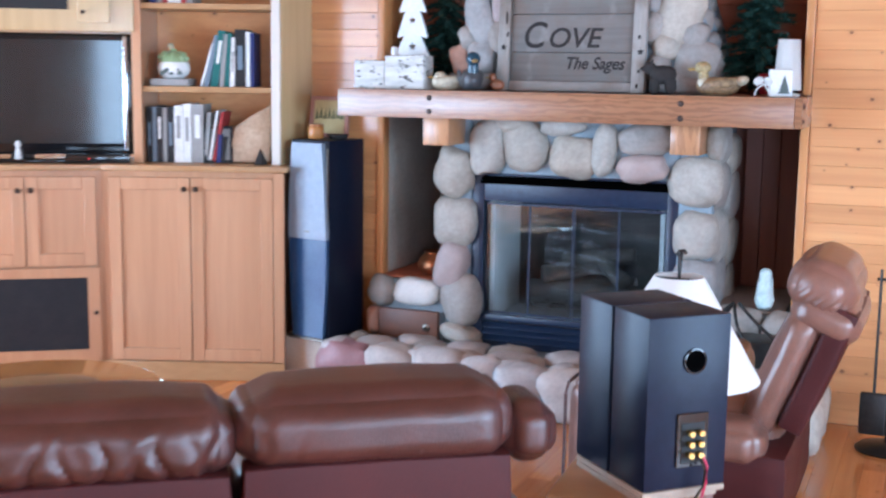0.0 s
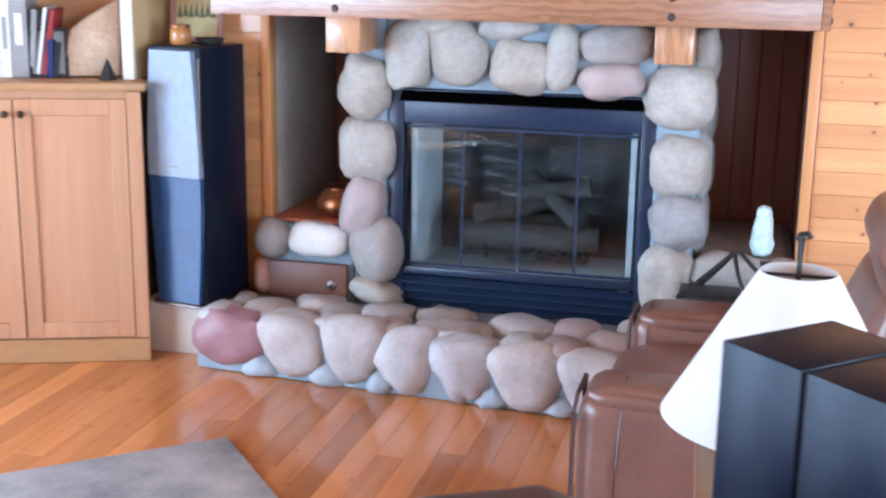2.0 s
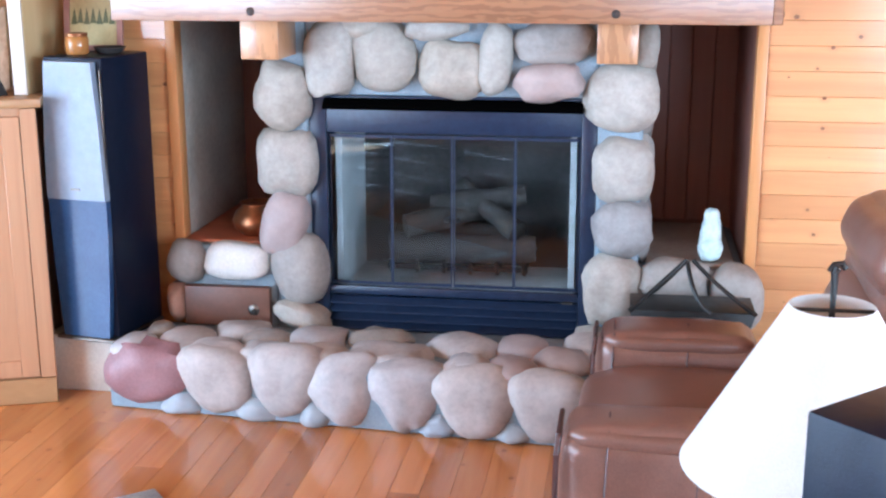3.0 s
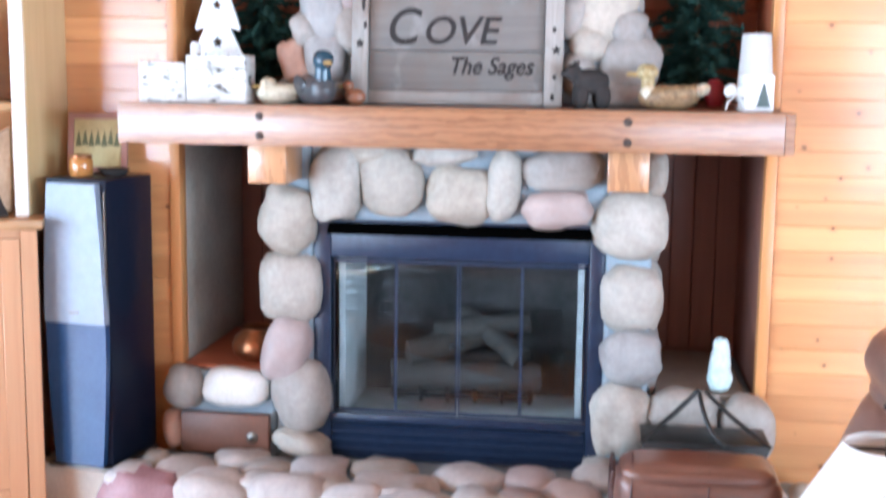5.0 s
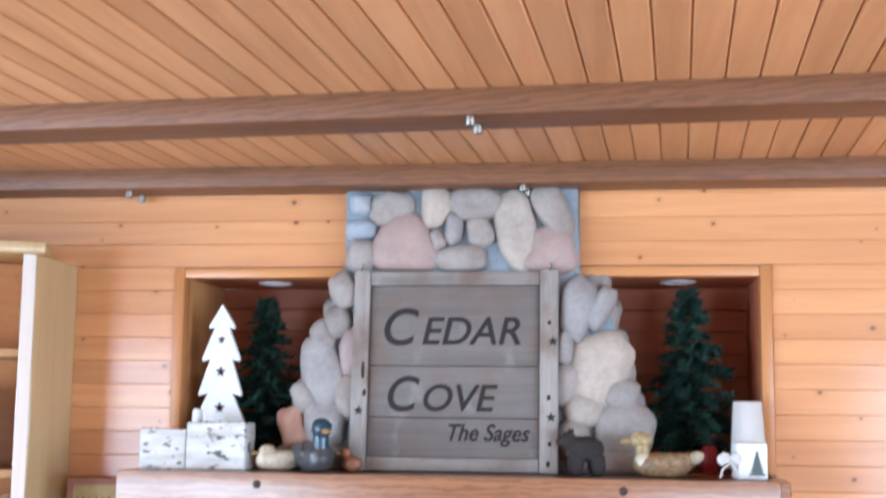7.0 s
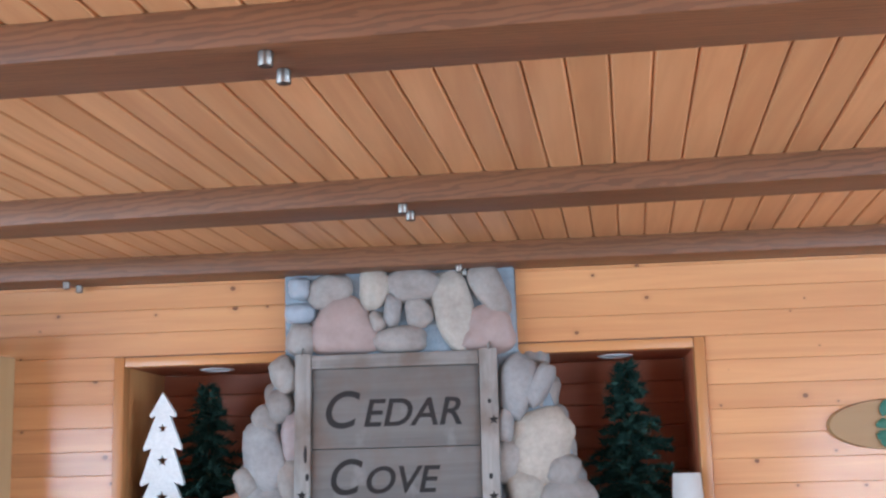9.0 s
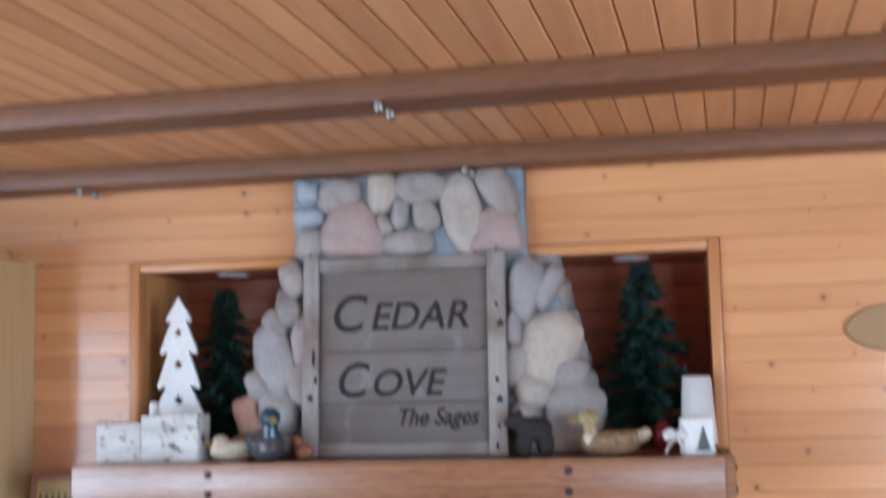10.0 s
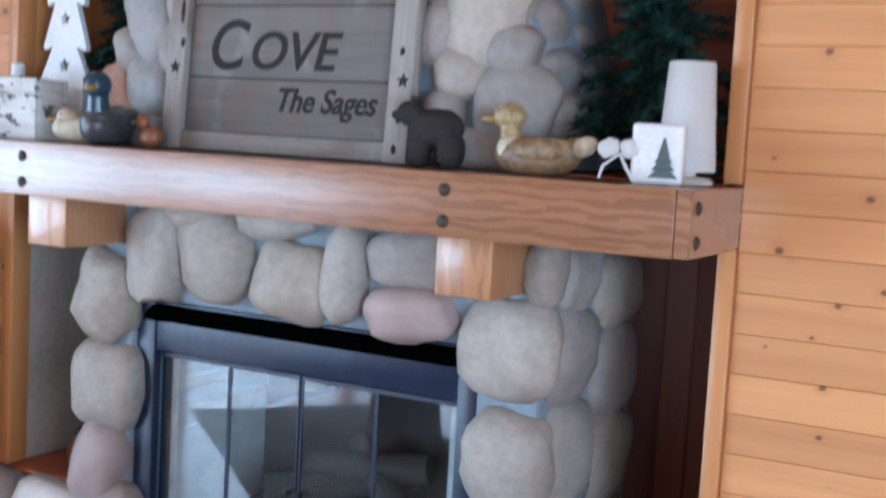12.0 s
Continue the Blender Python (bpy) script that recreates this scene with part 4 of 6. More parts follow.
# artificial trees in the niches
def needle_tree(x, y, z0, h, r, seed):
    """Tiers of drooping twigs, each set with tufts of flat needles, with gaps between."""
    t = thing("artificial_tree", (x, y, z0), "dark green artificial fir tree standing in a niche", "tree", "niche trees")
    rnd = random.Random(seed)
    part("trunk", bm_tube([(x, y, z0), (x, y, z0 + h * 0.99)], 0.008, 8, 0.3), M_BARK, t)
    bm = bmesh.new()
    for k in range(150):
        f = (k + rnd.random()) / 150
        zz = z0 + 0.05 + (h - 0.07) * f
        a = k * 2.4 + rnd.uniform(-0.5, 0.5)
        ln = r * (1 - f) ** 0.85 * rnd.uniform(0.45, 1.28) + 0.018
        d = Vector((math.cos(a), math.sin(a), rnd.uniform(-0.05, 0.55))).normalized()
        p0 = Vector((x, y, zz))
        side = d.cross(Vector((0, 0, 1))).normalized()
        n = max(3, int(ln / 0.009))
        for j in range(n):
            u = (j + 1) / n
            c = p0 + d * ln * u + Vector((0, 0, -0.05 * ln / r * u * u))
            for q in range(9):
                out = (side * rnd.choice((-1, 1)) * rnd.uniform(0.3, 1) + d * rnd.uniform(0.2, 1.0) + Vector((0, 0, rnd.uniform(-0.6, 0.8)))).normalized() * rnd.uniform(0.018, 0.036)
                w = out.cross(Vector((rnd.random(), rnd.random(), rnd.random()))).normalized() * 0.0036
                v = [bm.verts.new(c + w), bm.verts.new(c - w), bm.verts.new(c + out)]
                bm.faces.new(v)
    part("crown", bm, M_GREEN, t, "", None, False)
needle_tree(-2.105, 5.27, 1.333, 0.57, 0.165, 3)
needle_tree(-0.690, 5.25, 1.333, 0.60, 0.175, 8)

# duck decoys and small figures
def duck(x, y, turn, s, body, head, breast, label, tucked=False, tail=None):
    t = thing("duck_decoy", (x, y, 1.331), label, "figurine", "carved ducks")
    m = pose(x, y, 1.331, 0, 0, turn) @ Matrix.Scale(s, 4)
    bm = bm_blob((0.17, 0.075, 0.07), 2.2, 0.03, 3, 3)
    for v in bm.verts:
        if v.co.x < -0.04:
            k = (-0.04 - v.co.x) / 0.045
            v.co.z += 0.022 * k
            v.co.y *= 1 - 0.6 * min(1, k)
        v.co.z = max(v.co.z, -0.030) + 0.031
    part("body", bm, body, t, "", m)
    part("breast", bm_blob((0.058, 0.060, 0.056), 2.1, 0.02, 4, 3, Matrix.Translation((0.052, 0, 0.038))), breast, t, "", m)
    hx, hz = (0.045, 0.062) if tucked else (0.062, 0.098)
    part("head", bm_blob((0.058, 0.044, 0.046), 2.1, 0.02, 5, 3, Matrix.Translation((hx, 0, hz))), head, t, "", m)
    if not tucked:
        part("neck", bm_tube([(0.058, 0, 0.055), (0.060, 0, 0.085)], 0.019, 14, 0.9), head, t, "", m)
    part("bill", bm_blob((0.038, 0.020, 0.012), 2.2, 0.02, 6, 2, Matrix.Translation((hx + 0.038, 0, hz - 0.006))), M_DUCKBILL, t, "", m)
    for sy in (-0.019, 0.019):
        part("eye", bm_blob((0.006, 0.004, 0.006), 2, 0, 1, 1, Matrix.Translation((hx + 0.012, sy, hz + 0.008))), M_INK, t, "", m)
    for sy in (-1, 1):
        part("wing", bm_blob((0.105, 0.016, 0.040), 2.3, 0.05, 7, 2, Matrix.Translation((-0.018, sy * 0.033, 0.044)) @ Matrix.Rotation(0.12, 4, "Y")), body, t, "", m)
    if tail:
        part("tail", bm_blob((0.055, 0.036, 0.034), 2.2, 0.05, 8, 2, Matrix.Translation((-0.078, 0, 0.052)) @ Matrix.Rotation(0.35, 4, "Y")), tail, t, "", m)
    return t
M_DUCKBILL = plain("ochre_bill", (0.38, 0.24, 0.08), 0.45)
M_TEAL = plain("dark_blue_green_head", (0.02, 0.06, 0.09), 0.25)
M_CREAM = mottled("cream_painted_wood", (0.50, 0.42, 0.28), (0.74, 0.68, 0.54), 40, 0.5, 0, 0.2)
M_MOTTLE = mottled("speckled_brown_wood", (0.09, 0.05, 0.025), (0.36, 0.22, 0.11), 55, 0.5, 0, 0.2)
M_OCHRE = mottled("ochre_painted_wood", (0.24, 0.15, 0.06), (0.52, 0.40, 0.20), 45, 0.5, 0, 0.2)
M_DKGREY = plain("dark_grey_painted_wood", (0.06, 0.06, 0.065), 0.35)
M_CHEST = plain("chestnut_painted_wood", (0.26, 0.10, 0.05), 0.4)
duck(-1.832, 4.872, -62, 1.34, M_DKGREY, M_TEAL, M_DKGREY, "mallard decoy with a dark blue-green head and ochre bill")
duck(-1.950, 4.925, 205, 0.92, M_CREAM, M_CREAM, M_CREAM, "small white painted duck decoy with its head tucked in", True)
duck(-0.785, 4.905, 178, 1.10, M_MOTTLE, M_OCHRE, M_CREAM, "brown speckled wooden duck with an ochre head", False, M_CREAM)
goose = thing("bird_figure", (-1.715, 4.885, 1.331), "small chestnut brown bird figure by the sign", "figurine")
part("body", bm_blob((0.065, 0.05, 0.05), 2.1, 0.05, 9, 3, Matrix.Translation((-1.715, 4.885, 1.356))), M_CHEST, goose)
part("head", bm_blob((0.034, 0.03, 0.034), 2.1, 0.03, 9, 2, Matrix.Translation((-1.735, 4.88, 1.388))), M_CHEST, goose)
part("beak", bm_blob((0.02, 0.010, 0.008), 2.1, 0.02, 9, 1, Matrix.Translation((-1.757, 4.877, 1.386))), M_DUCKBILL, goose)

bear = bmesh.new()
BM = Matrix.Translation((-1.015, 4.915, 1.331)) @ Matrix.Rotation(radians(195), 4, "Z")
for size, at, pw in (((0.112, 0.068, 0.078), (0.0, 0, 0.078), 2.3), ((0.054, 0.048, 0.052), (0.054, 0, 0.104), 2.1), ((0.03, 0.022, 0.02), (0.078, 0, 0.100), 2.1), ((0.014, 0.01, 0.016), (0.045, 0.018, 0.132), 2), ((0.014, 0.01, 0.016), (0.045, -0.018, 0.132), 2),
                     ((0.042, 0.034, 0.072), (0.032, 0.018, 0.036), 2.6), ((0.042, 0.034, 0.072), (0.032, -0.018, 0.036), 2.6), ((0.048, 0.036, 0.072), (-0.032, 0.018, 0.036), 2.6), ((0.048, 0.036, 0.072), (-0.032, -0.018, 0.036), 2.6)):
    merge(bear, bm_blob(size, pw, 0.05, 3, 2, BM @ Matrix.Translation(at)))
def fused(bm, size):
    """Joins overlapping lumps into one closed skin."""
    me = bpy.data.meshes.new("lump")
    bm.to_mesh(me)
    bm.free()
    ob = bpy.data.objects.new("lump", me)
    scene.collection.objects.link(ob)
    mod = ob.modifiers.new("skin", "REMESH")
    mod.mode, mod.voxel_size = "VOXEL", size
    bpy.context.view_layer.update()
    done = bpy.data.meshes.new_from_object(ob.evaluated_get(bpy.context.evaluated_depsgraph_get()))
    out = bmesh.new()
    out.from_mesh(done)
    bpy.data.objects.remove(ob)
    bpy.data.meshes.remove(me)
    bpy.data.meshes.remove(done)
    bmesh.ops.smooth_vert(out, verts=out.verts[:], factor=0.5, use_axis_x=True, use_axis_y=True, use_axis_z=True)
    return out
solo("bear_statue", fused(bear, 0.0035), M_INK, "small black bear statue beside the sign", "statue")

red = thing("red_candle", (-0.64, 5.12, 1.331), "red egg-shaped candle behind the duck", "candle")
part("wax", bm_lathe([(0, 0), (0.022, 0.002), (0.033, 0.03), (0.030, 0.062), (0.018, 0.084), (0, 0.088)], 24, pose(-0.64, 5.12, 1.334)), plain("red_wax", (0.33, 0.02, 0.035), 0.35), red)
part("wick", bm_tube([(-0.64, 5.12, 1.418), (-0.64, 5.12, 1.428)], 0.0015, 6), M_INK, red)

lamp2 = thing("candle_lamp", (-0.535, 5.0, 1.331), "small white lamp with a tapered paper shade", "lamp")
part("shade", bm_lathe([(0.054, 0.025), (0.0545, 0.024), (0.0425, 0.220), (0.040, 0.223), (0.039, 0.223), (0.0415, 0.218), (0.053, 0.026), (0.054, 0.025)], 40, pose(-0.535, 5.0, 1.331)), M_SHADE, lamp2)
part("base", bm_lathe([(0, 0), (0.05, 0), (0.052, 0.006), (0.045, 0.012), (0.02, 0.016), (0.016, 0.06), (0, 0.06)], 32, pose(-0.535, 5.0, 1.331)), M_LIMESTONE, lamp2)
holder = thing("candle_holder", (-0.545, 4.875, 1.331), "white block candle holder with a pine tree motif and bow", "candle holder")
HM = pose(-0.545, 4.872, 1.331, 0, 0, 12)
part("block", bm_box((-0.045, -0.028, 0.0), (0.045, 0.028, 0.106), 0.007, 3), M_WHITE, holder, "", HM)
M_MOTIF = plain("grey_green_print", (0.10, 0.13, 0.12), 0.7)
for k in range(5):
    w0, zz = 0.026 - 0.005 * k, 0.012 + 0.013 * k
    part("motif", bm_prism([(-w0, zz), (w0, zz), (w0 * 0.35, zz + 0.017), (-w0 * 0.35, zz + 0.017)], -0.0302, -0.0285, 1), M_MOTIF, holder, "", HM @ Matrix.Translation((0.012, 0, 0)))
for a in (-1, 1):
    part("bow", bm_blob((0.040, 0.020, 0.032), 2.0, 0.12, a + 4, 3, Matrix.Translation((-0.066 + 0.018 * a, -0.024, 0.060)) @ Matrix.Rotation(0.5 * a, 4, "Y")), M_SHADE, holder, "gauzy white ribbon bow", HM)
for a in (-1, 1):
    part("ribbon_tail", bm_tube([(-0.064, -0.028, 0.05), (-0.072 + 0.02 * a, -0.034, 0.028), (-0.068 + 0.03 * a, -0.036, 0.006)], 0.003, 6), M_SHADE, holder, "", HM)

# recessed lights in the niche ceilings
for x in (-2.08, -0.72):
    t = thing("recessed_light", (x, 5.29, NTOP), "white recessed ceiling light, switched off", "light", "niche lights")
    part("ring", bm_lathe([(0.045, -0.001), (0.045, -0.006), (0.058, -0.004), (0.060, -0.001), (0.045, -0.001)], 32, pose(x, 5.29, NTOP)), M_WHITE, t)
    part("lens", bm_lathe([(0, -0.003), (0.044, -0.003), (0.044, -0.001), (0, -0.001)], 32, pose(x, 5.29, NTOP)), M_PLATE, t)

# small spotlights under the beams
def spot_pair(x, y, z):
    t = thing("beam_spotlight", (x, y, z), "pair of small steel cylinder spotlights on a beam", "spotlight", "beam spotlights")
    for dx, dy in ((0.0, 0.0), (0.008, 0.088)):
        part("cylinder", bm_lathe([(0, 0.0), (0.0095, 0.0), (0.0115, -0.002), (0.012, -0.022), (0.0105, -0.024), (0.0, -0.021)], 20, pose(x + dx, y + dy, z)), M_STEEL, t)
spot_pair(-1.264, 4.022, 2.2155)
spot_pair(-1.328, 2.905, 2.2155)
spot_pair(-2.487, 4.955, 2.2155)
spot_pair(-1.206, 4.938, 2.2155)

# wall plaque and switches
plaque = thing("oval_plaque", (0.10, 5.07, 1.685), "oval slice of wood with a green pine sprig", "wall plaque")
pl = bm_lathe([(0, 0), (0.19, 0), (0.193, 0.004), (0.186, 0.016), (0, 0.018)], 48, Matrix.Translation((0.10, 5.079, 1.685)) @ pose(0, 0, 0, 90, 0, 0))
for v in pl.verts:
    v.co.z = 1.685 + (v.co.z - 1.685) * 0.40
part("slice", pl, wood("pale_wood_slice", (0.34, 0.19, 0.08), (0.46, 0.28, 0.13), 0, 0.5, 14), plaque)
M_SPRIG = plain("painted_green_sprig", (0.03, 0.15, 0.10), 0.5)
for k in range(14):
    a = k * 0.9
    part("needle_tuft", bm_blob((0.030, 0.012, 0.05), 2.0, 0.2, k, 2, Matrix.Translation((0.095 + 0.022 * math.sin(a), 5.055, 1.685 + 0.055 * math.cos(k * 1.7))) @ Matrix.Rotation(a, 4, "Y")), M_SPRIG, plaque)
part("berry", bm_blob((0.035, 0.018, 0.035), 2.0, 0.1, 3, 2, Matrix.Translation((0.135, 5.052, 1.69))), plain("faded_red", (0.38, 0.10, 0.08), 0.5), plaque)
def switch_plate(x):
    t = thing("light_switch", (x, 5.078, 1.012), "white rocker light switch plate", "switch", "wall switches")
    part("plate", bm_box((x - 0.036, 5.0715, 0.955), (x + 0.036, 5.0785, 1.069), 0.003, 2), M_PLATE, t)
    part("rocker", bm_prism([(5.0722, 0.978), (5.066, 0.979), (5.070, 1.045), (5.0722, 1.046)], x - 0.0165, x + 0.0165, 0), M_PLATE, t)
switch_plate(0.021)
switch_plate(0.108)

# ---- on and in the ledges ----
pot = thing("copper_pot", (-2.135, 5.17, 0.47), "round aged copper pot with a flared rim", "pot")
part("body", bm_lathe([(0, 0.0), (0.045, 0.0), (0.066, 0.018), (0.071, 0.040), (0.062, 0.064), (0.046, 0.078), (0.043, 0.086), (0.050, 0.090), (0.046, 0.090), (0.040, 0.084), (0, 0.08)], 36, pose(-2.105, 5.17, 0.471) @ Matrix.Scale(1.22, 4)), M_COPPER, pot)

figure = bmesh.new()
for size, z in (((0.075, 0.06, 0.10), 0.048), ((0.066, 0.055, 0.11), 0.092), ((0.052, 0.045, 0.06), 0.145)):
    merge(figure, bm_blob(size, 2.4, 0.10, int(z * 100), 3, Matrix.Translation((-0.59, 5.085, 0.447 + z)), 2.5))
solo("carved_statue", fused(figure, 0.004), mottled("pale_jade_stone", (0.42, 0.56, 0.56), (0.64, 0.76, 0.75), 30, 0.35, 0, 0.4), "pale blue-green carved stone statue on the ledge", "statue")

basket = thing("iron_basket", (-0.66, 4.83, 0.235), "black wrought iron log basket with bent rod handles", "basket")
BX0, BX1, BY0, BY1, BZ = -0.84, -0.47, 4.74, 4.92, 0.236
part("pan", bm_prism([(BX0 + 0.04, BZ), (BX1 - 0.04, BZ), (BX1, BZ + 0.145), (BX0, BZ + 0.145)], BY0, BY1, 1, 0.006), M_DARKMETAL, basket)
for p in (((BX0, BY0, BZ + 0.14), (-0.75, 4.78, 0.45), (-0.675, 4.83, 0.515)), ((BX1, BY0, BZ + 0.14), (-0.58, 4.79, 0.44), (-0.655, 4.83, 0.515)), ((-0.78, BY1, BZ + 0.14), (-0.74, 4.88, 0.42), (-0.675, 4.835, 0.512)), ((-0.60, BY0, BZ + 0.14), (-0.655, 4.77, 0.40), (-0.672, 4.825, 0.512))):
    a, b, c = (Vector(q) for q in p)
    part("rod", bm_tube([a.lerp(b, t).lerp(b.lerp(c, t), t) for t in [k / 8 for k in range(9)]], 0.007, 8), M_DARKMETAL, basket)

tools = thing("fireplace_tools", (-0.07, 4.78, 0.0), "black iron fireplace tool stand with brush and poker", "fireplace tools")
part("base", bm_lathe([(0, 0), (0.11, 0), (0.115, 0.008), (0.10, 0.02), (0.03, 0.03), (0.0, 0.032)], 32, pose(-0.07, 4.78, 0)), M_DARKMETAL, tools)
part("pole", bm_tube([(-0.07, 4.78, 0.03), (-0.07, 4.78, 0.72)], 0.008, 10), M_DARKMETAL, tools)
part("finial", bm_blob((0.03, 0.03, 0.04), 2, 0, 1, 2, Matrix.Translation((-0.07, 4.78, 0.735))), M_DARKMETAL, tools)
part("crossbar", bm_tube([(-0.14, 4.78, 0.66), (0.0, 4.78, 0.66)], 0.006, 8), M_DARKMETAL, tools)
for dx, w in ((-0.055, 0.05), (0.055, 0.035)):
    part("tool_rod", bm_tube([(-0.07 + dx, 4.765, 0.70), (-0.07 + dx, 4.765, 0.22)], 0.0055, 8), M_DARKMETAL, tools)
    part("tool_end", bm_box((-0.07 + dx - w, 4.755, 0.06), (-0.07 + dx + w, 4.775, 0.225), 0.009, 3), M_DARKMETAL, tools)

# ---- tower loudspeaker on its block ----
block = solo("speaker_block", bm_box((-2.722, 4.815, 0.0), (-2.49, 5.06, 0.192), 0.004, 2), M_LIMESTONE, "pale tan block under the tower speaker", "block")
tower = thing("tower_speaker", (-2.565, 4.92, 0.193), "tall black tower loudspeaker with a silver-blue front", "loudspeaker")
TM = pose(-2.535, 4.905, 0.193, 0, 0, -10)
def bowed(x0, x1, z0, z1, y0, y1, bow):
    """A block whose sides bow out at mid height."""
    n = 14
    left = [(x0 - bow * math.sin(math.pi * min(1, max(0, (z0 + (z1 - z0) * k / n) / 0.9))), z0 + (z1 - z0) * k / n) for k in range(n + 1)]
    right = [(x1 + bow * math.sin(math.pi * min(1, max(0, (z0 + (z1 - z0) * k / n) / 0.9))), z0 + (z1 - z0) * k / n) for k in range(n + 1)]
    return bm_prism(left + right[::-1], y0, y1, 1)
part("cabinet", bm_box((-0.106, -0.125, 0.012), (0.106, 0.135, 0.905), 0.006, 2), M_SPK, tower, "", TM)
part("baffle", bowed(-0.083, 0.083, 0.014, 0.462, -0.148, -0.1255, 0.022), M_BAFFLE, tower, "dark blue lacquered lower front", TM)
part("grille", bowed(-0.083, 0.083, 0.464, 0.893, -0.154, -0.1255, 0.022), M_GRILLE, tower, "silver grey cloth grille", TM)
part("plinth", bm_box((-0.112, -0.152, 0.0), (0.112, 0.135, 0.012), 0.003), M_STEEL, tower, "", TM)
part("badge", bm_box((-0.016, -0.157, 0.494), (0.018, -0.1535, 0.502), 0.001), M_STEEL, tower, "small silver badge", TM)
part("edge_strip", bm_box((0.0995, -0.136, 0.45), (0.1045, -0.127, 0.87), 0.002, 2), M_STEEL, tower, "polished steel edge strip", TM)
pict = thing("framed_picture", (-2.575, 4.99, 1.10), "dark framed picture of gold trees on the speaker", "picture")
PM = pose(-2.573, 4.985, 1.1, -10, 0, 6)
part("frame", merge(merge(merge(bm_box((-0.095, -0.008, 0.0), (0.095, 0.008, 0.018)), bm_box((-0.095, -0.008, 0.172), (0.095, 0.008, 0.19))), bm_box((-0.095, -0.008, 0.018), (-0.077, 0.008, 0.172))), bm_box((0.077, -0.008, 0.018), (0.095, 0.008, 0.172))), M_DARKWOOD, pict, "", PM, False)
part("print", bm_box((-0.077, -0.002, 0.018), (0.077, 0.006, 0.172)), plain("pale_gold_print", (0.48, 0.40, 0.20), 0.6), pict, "", PM, False)
for k in range(7):
    part("printed_tree", bm_prism([(-0.010, 0.0), (0.010, 0.0), (0.0, 0.05)], -0.0040, -0.0022, 1), plain("dark_green_print", (0.10, 0.11, 0.05), 0.6) if k == 0 else bpy.data.materials["dark_green_print"], pict, "", PM @ Matrix.Translation((-0.062 + 0.0205 * k, 0, 0.085 + 0.004 * (k % 2))))
jar = thing("candle_jar", (-2.575, 4.86, 1.10), "amber glass candle jar with a dark lid", "jar")
part("glass_body", bm_lathe([(0, 0.0), (0.032, 0.0), (0.036, 0.006), (0.036, 0.05), (0.032, 0.056), (0.0, 0.056)], 28, pose(-2.575, 4.868, 1.0995)), plain("amber_wax_glass", (0.42, 0.17, 0.05), 0.15), jar)
part("lid", bm_lathe([(0, 0.057), (0.034, 0.057), (0.035, 0.066), (0.0, 0.069)], 28, pose(-2.575, 4.868, 1.0995)), M_COPPER, jar)
solo("black_dish", bm_lathe([(0, 0), (0.035, 0), (0.05, 0.018), (0.048, 0.02), (0.03, 0.006), (0, 0.005)], 28, pose(-2.495, 4.93, 1.0995)), M_INK, "small black dish on the tower speaker", "dish")

# ---- corner cabinets, bookcase and television ----
def along(p, q):
    d = (Vector((*q, 0)) - Vector((*p, 0)))
    return Matrix.Translation((*p, 0)) @ Matrix.Rotation(math.atan2(d.y, d.x), 4, "Z"), d.length
CR, CL = (-2.665, 4.715), (-3.415, 4.425)
CE = (-4.15, 3.91)
M_KNOB = plain("bronze_knob", (0.055, 0.035, 0.025), 0.35, 0.6)
def shaker(owner, m, x0, x1, z0, z1, knob, mat=M_CAB):
    """A framed door with a recessed panel and a knob."""
    d = part("door", bm_box((x0, -0.020, z0), (x0 + 0.055, -0.001, z1), 0.002), mat, owner, "framed alder door", m)
    part("stile", bm_box((x1 - 0.055, -0.020, z0), (x1, -0.001, z1), 0.002), mat, d, "", m)
    part("rail", bm_box((x0 + 0.055, -0.020, z0), (x1 - 0.055, -0.001, z0 + 0.055), 0.002), mat, d, "", m)
    part("rail", bm_box((x0 + 0.055, -0.020, z1 - 0.055), (x1 - 0.055, -0.001, z1), 0.002), mat, d, "", m)
    part("panel", bm_box((x0 + 0.054, -0.010, z0 + 0.054), (x1 - 0.054, -0.002, z1 - 0.054)), mat, d, "", m)
    part("knob", bm_lathe([(0, 0.024), (0.011, 0.022), (0.013, 0.016), (0.006, 0.010), (0.006, 0.0), (0, 0.0)], 20, Matrix.Translation((knob[0], -0.020, knob[1])) @ pose(0, 0, 0, 90, 0, 0)), M_KNOB, d, "", m)
m, ln = along(CL, CR)
cab = thing("base_cabinet", (*CR, 0), "two-door alder base cabinet with bronze knobs", "cabinet", "corner cabinets")
part("body", bm_box((0.0, 0.0, 0.0), (ln, 0.42, 0.952), 0.002), M_CAB, cab, "", m)
part("toe_board", bm_box((0.0, -0.018, 0.0), (ln + 0.012, -0.0005, 0.085), 0.003), M_CABX, cab, "", m)
part("stile", bm_box((ln - 0.036, -0.019, 0.087), (ln + 0.012, -0.0005, 0.95), 0.002), M_CAB, cab, "", m)
shaker(cab, m, 0.030, 0.395, 0.092, 0.925, (0.372, 0.875))
shaker(cab, m, 0.400, ln - 0.038, 0.092, 0.925, (0.424, 0.875))
m2, ln2 = along(CE, CL)
cab2 = thing("media_cabinet", (*CL, 0), "alder media cabinet with two doors over a black speaker cloth", "cabinet", "corner cabinets")
part("body", bm_box((0.0, 0.0, 0.0), (ln2, 0.42, 0.952), 0.002), M_CAB, cab2, "", m2)
part("toe_board", bm_box((0.0, -0.018, 0.0), (ln2 - 0.012, -0.0005, 0.085), 0.003), M_CABX, cab2, "", m2)
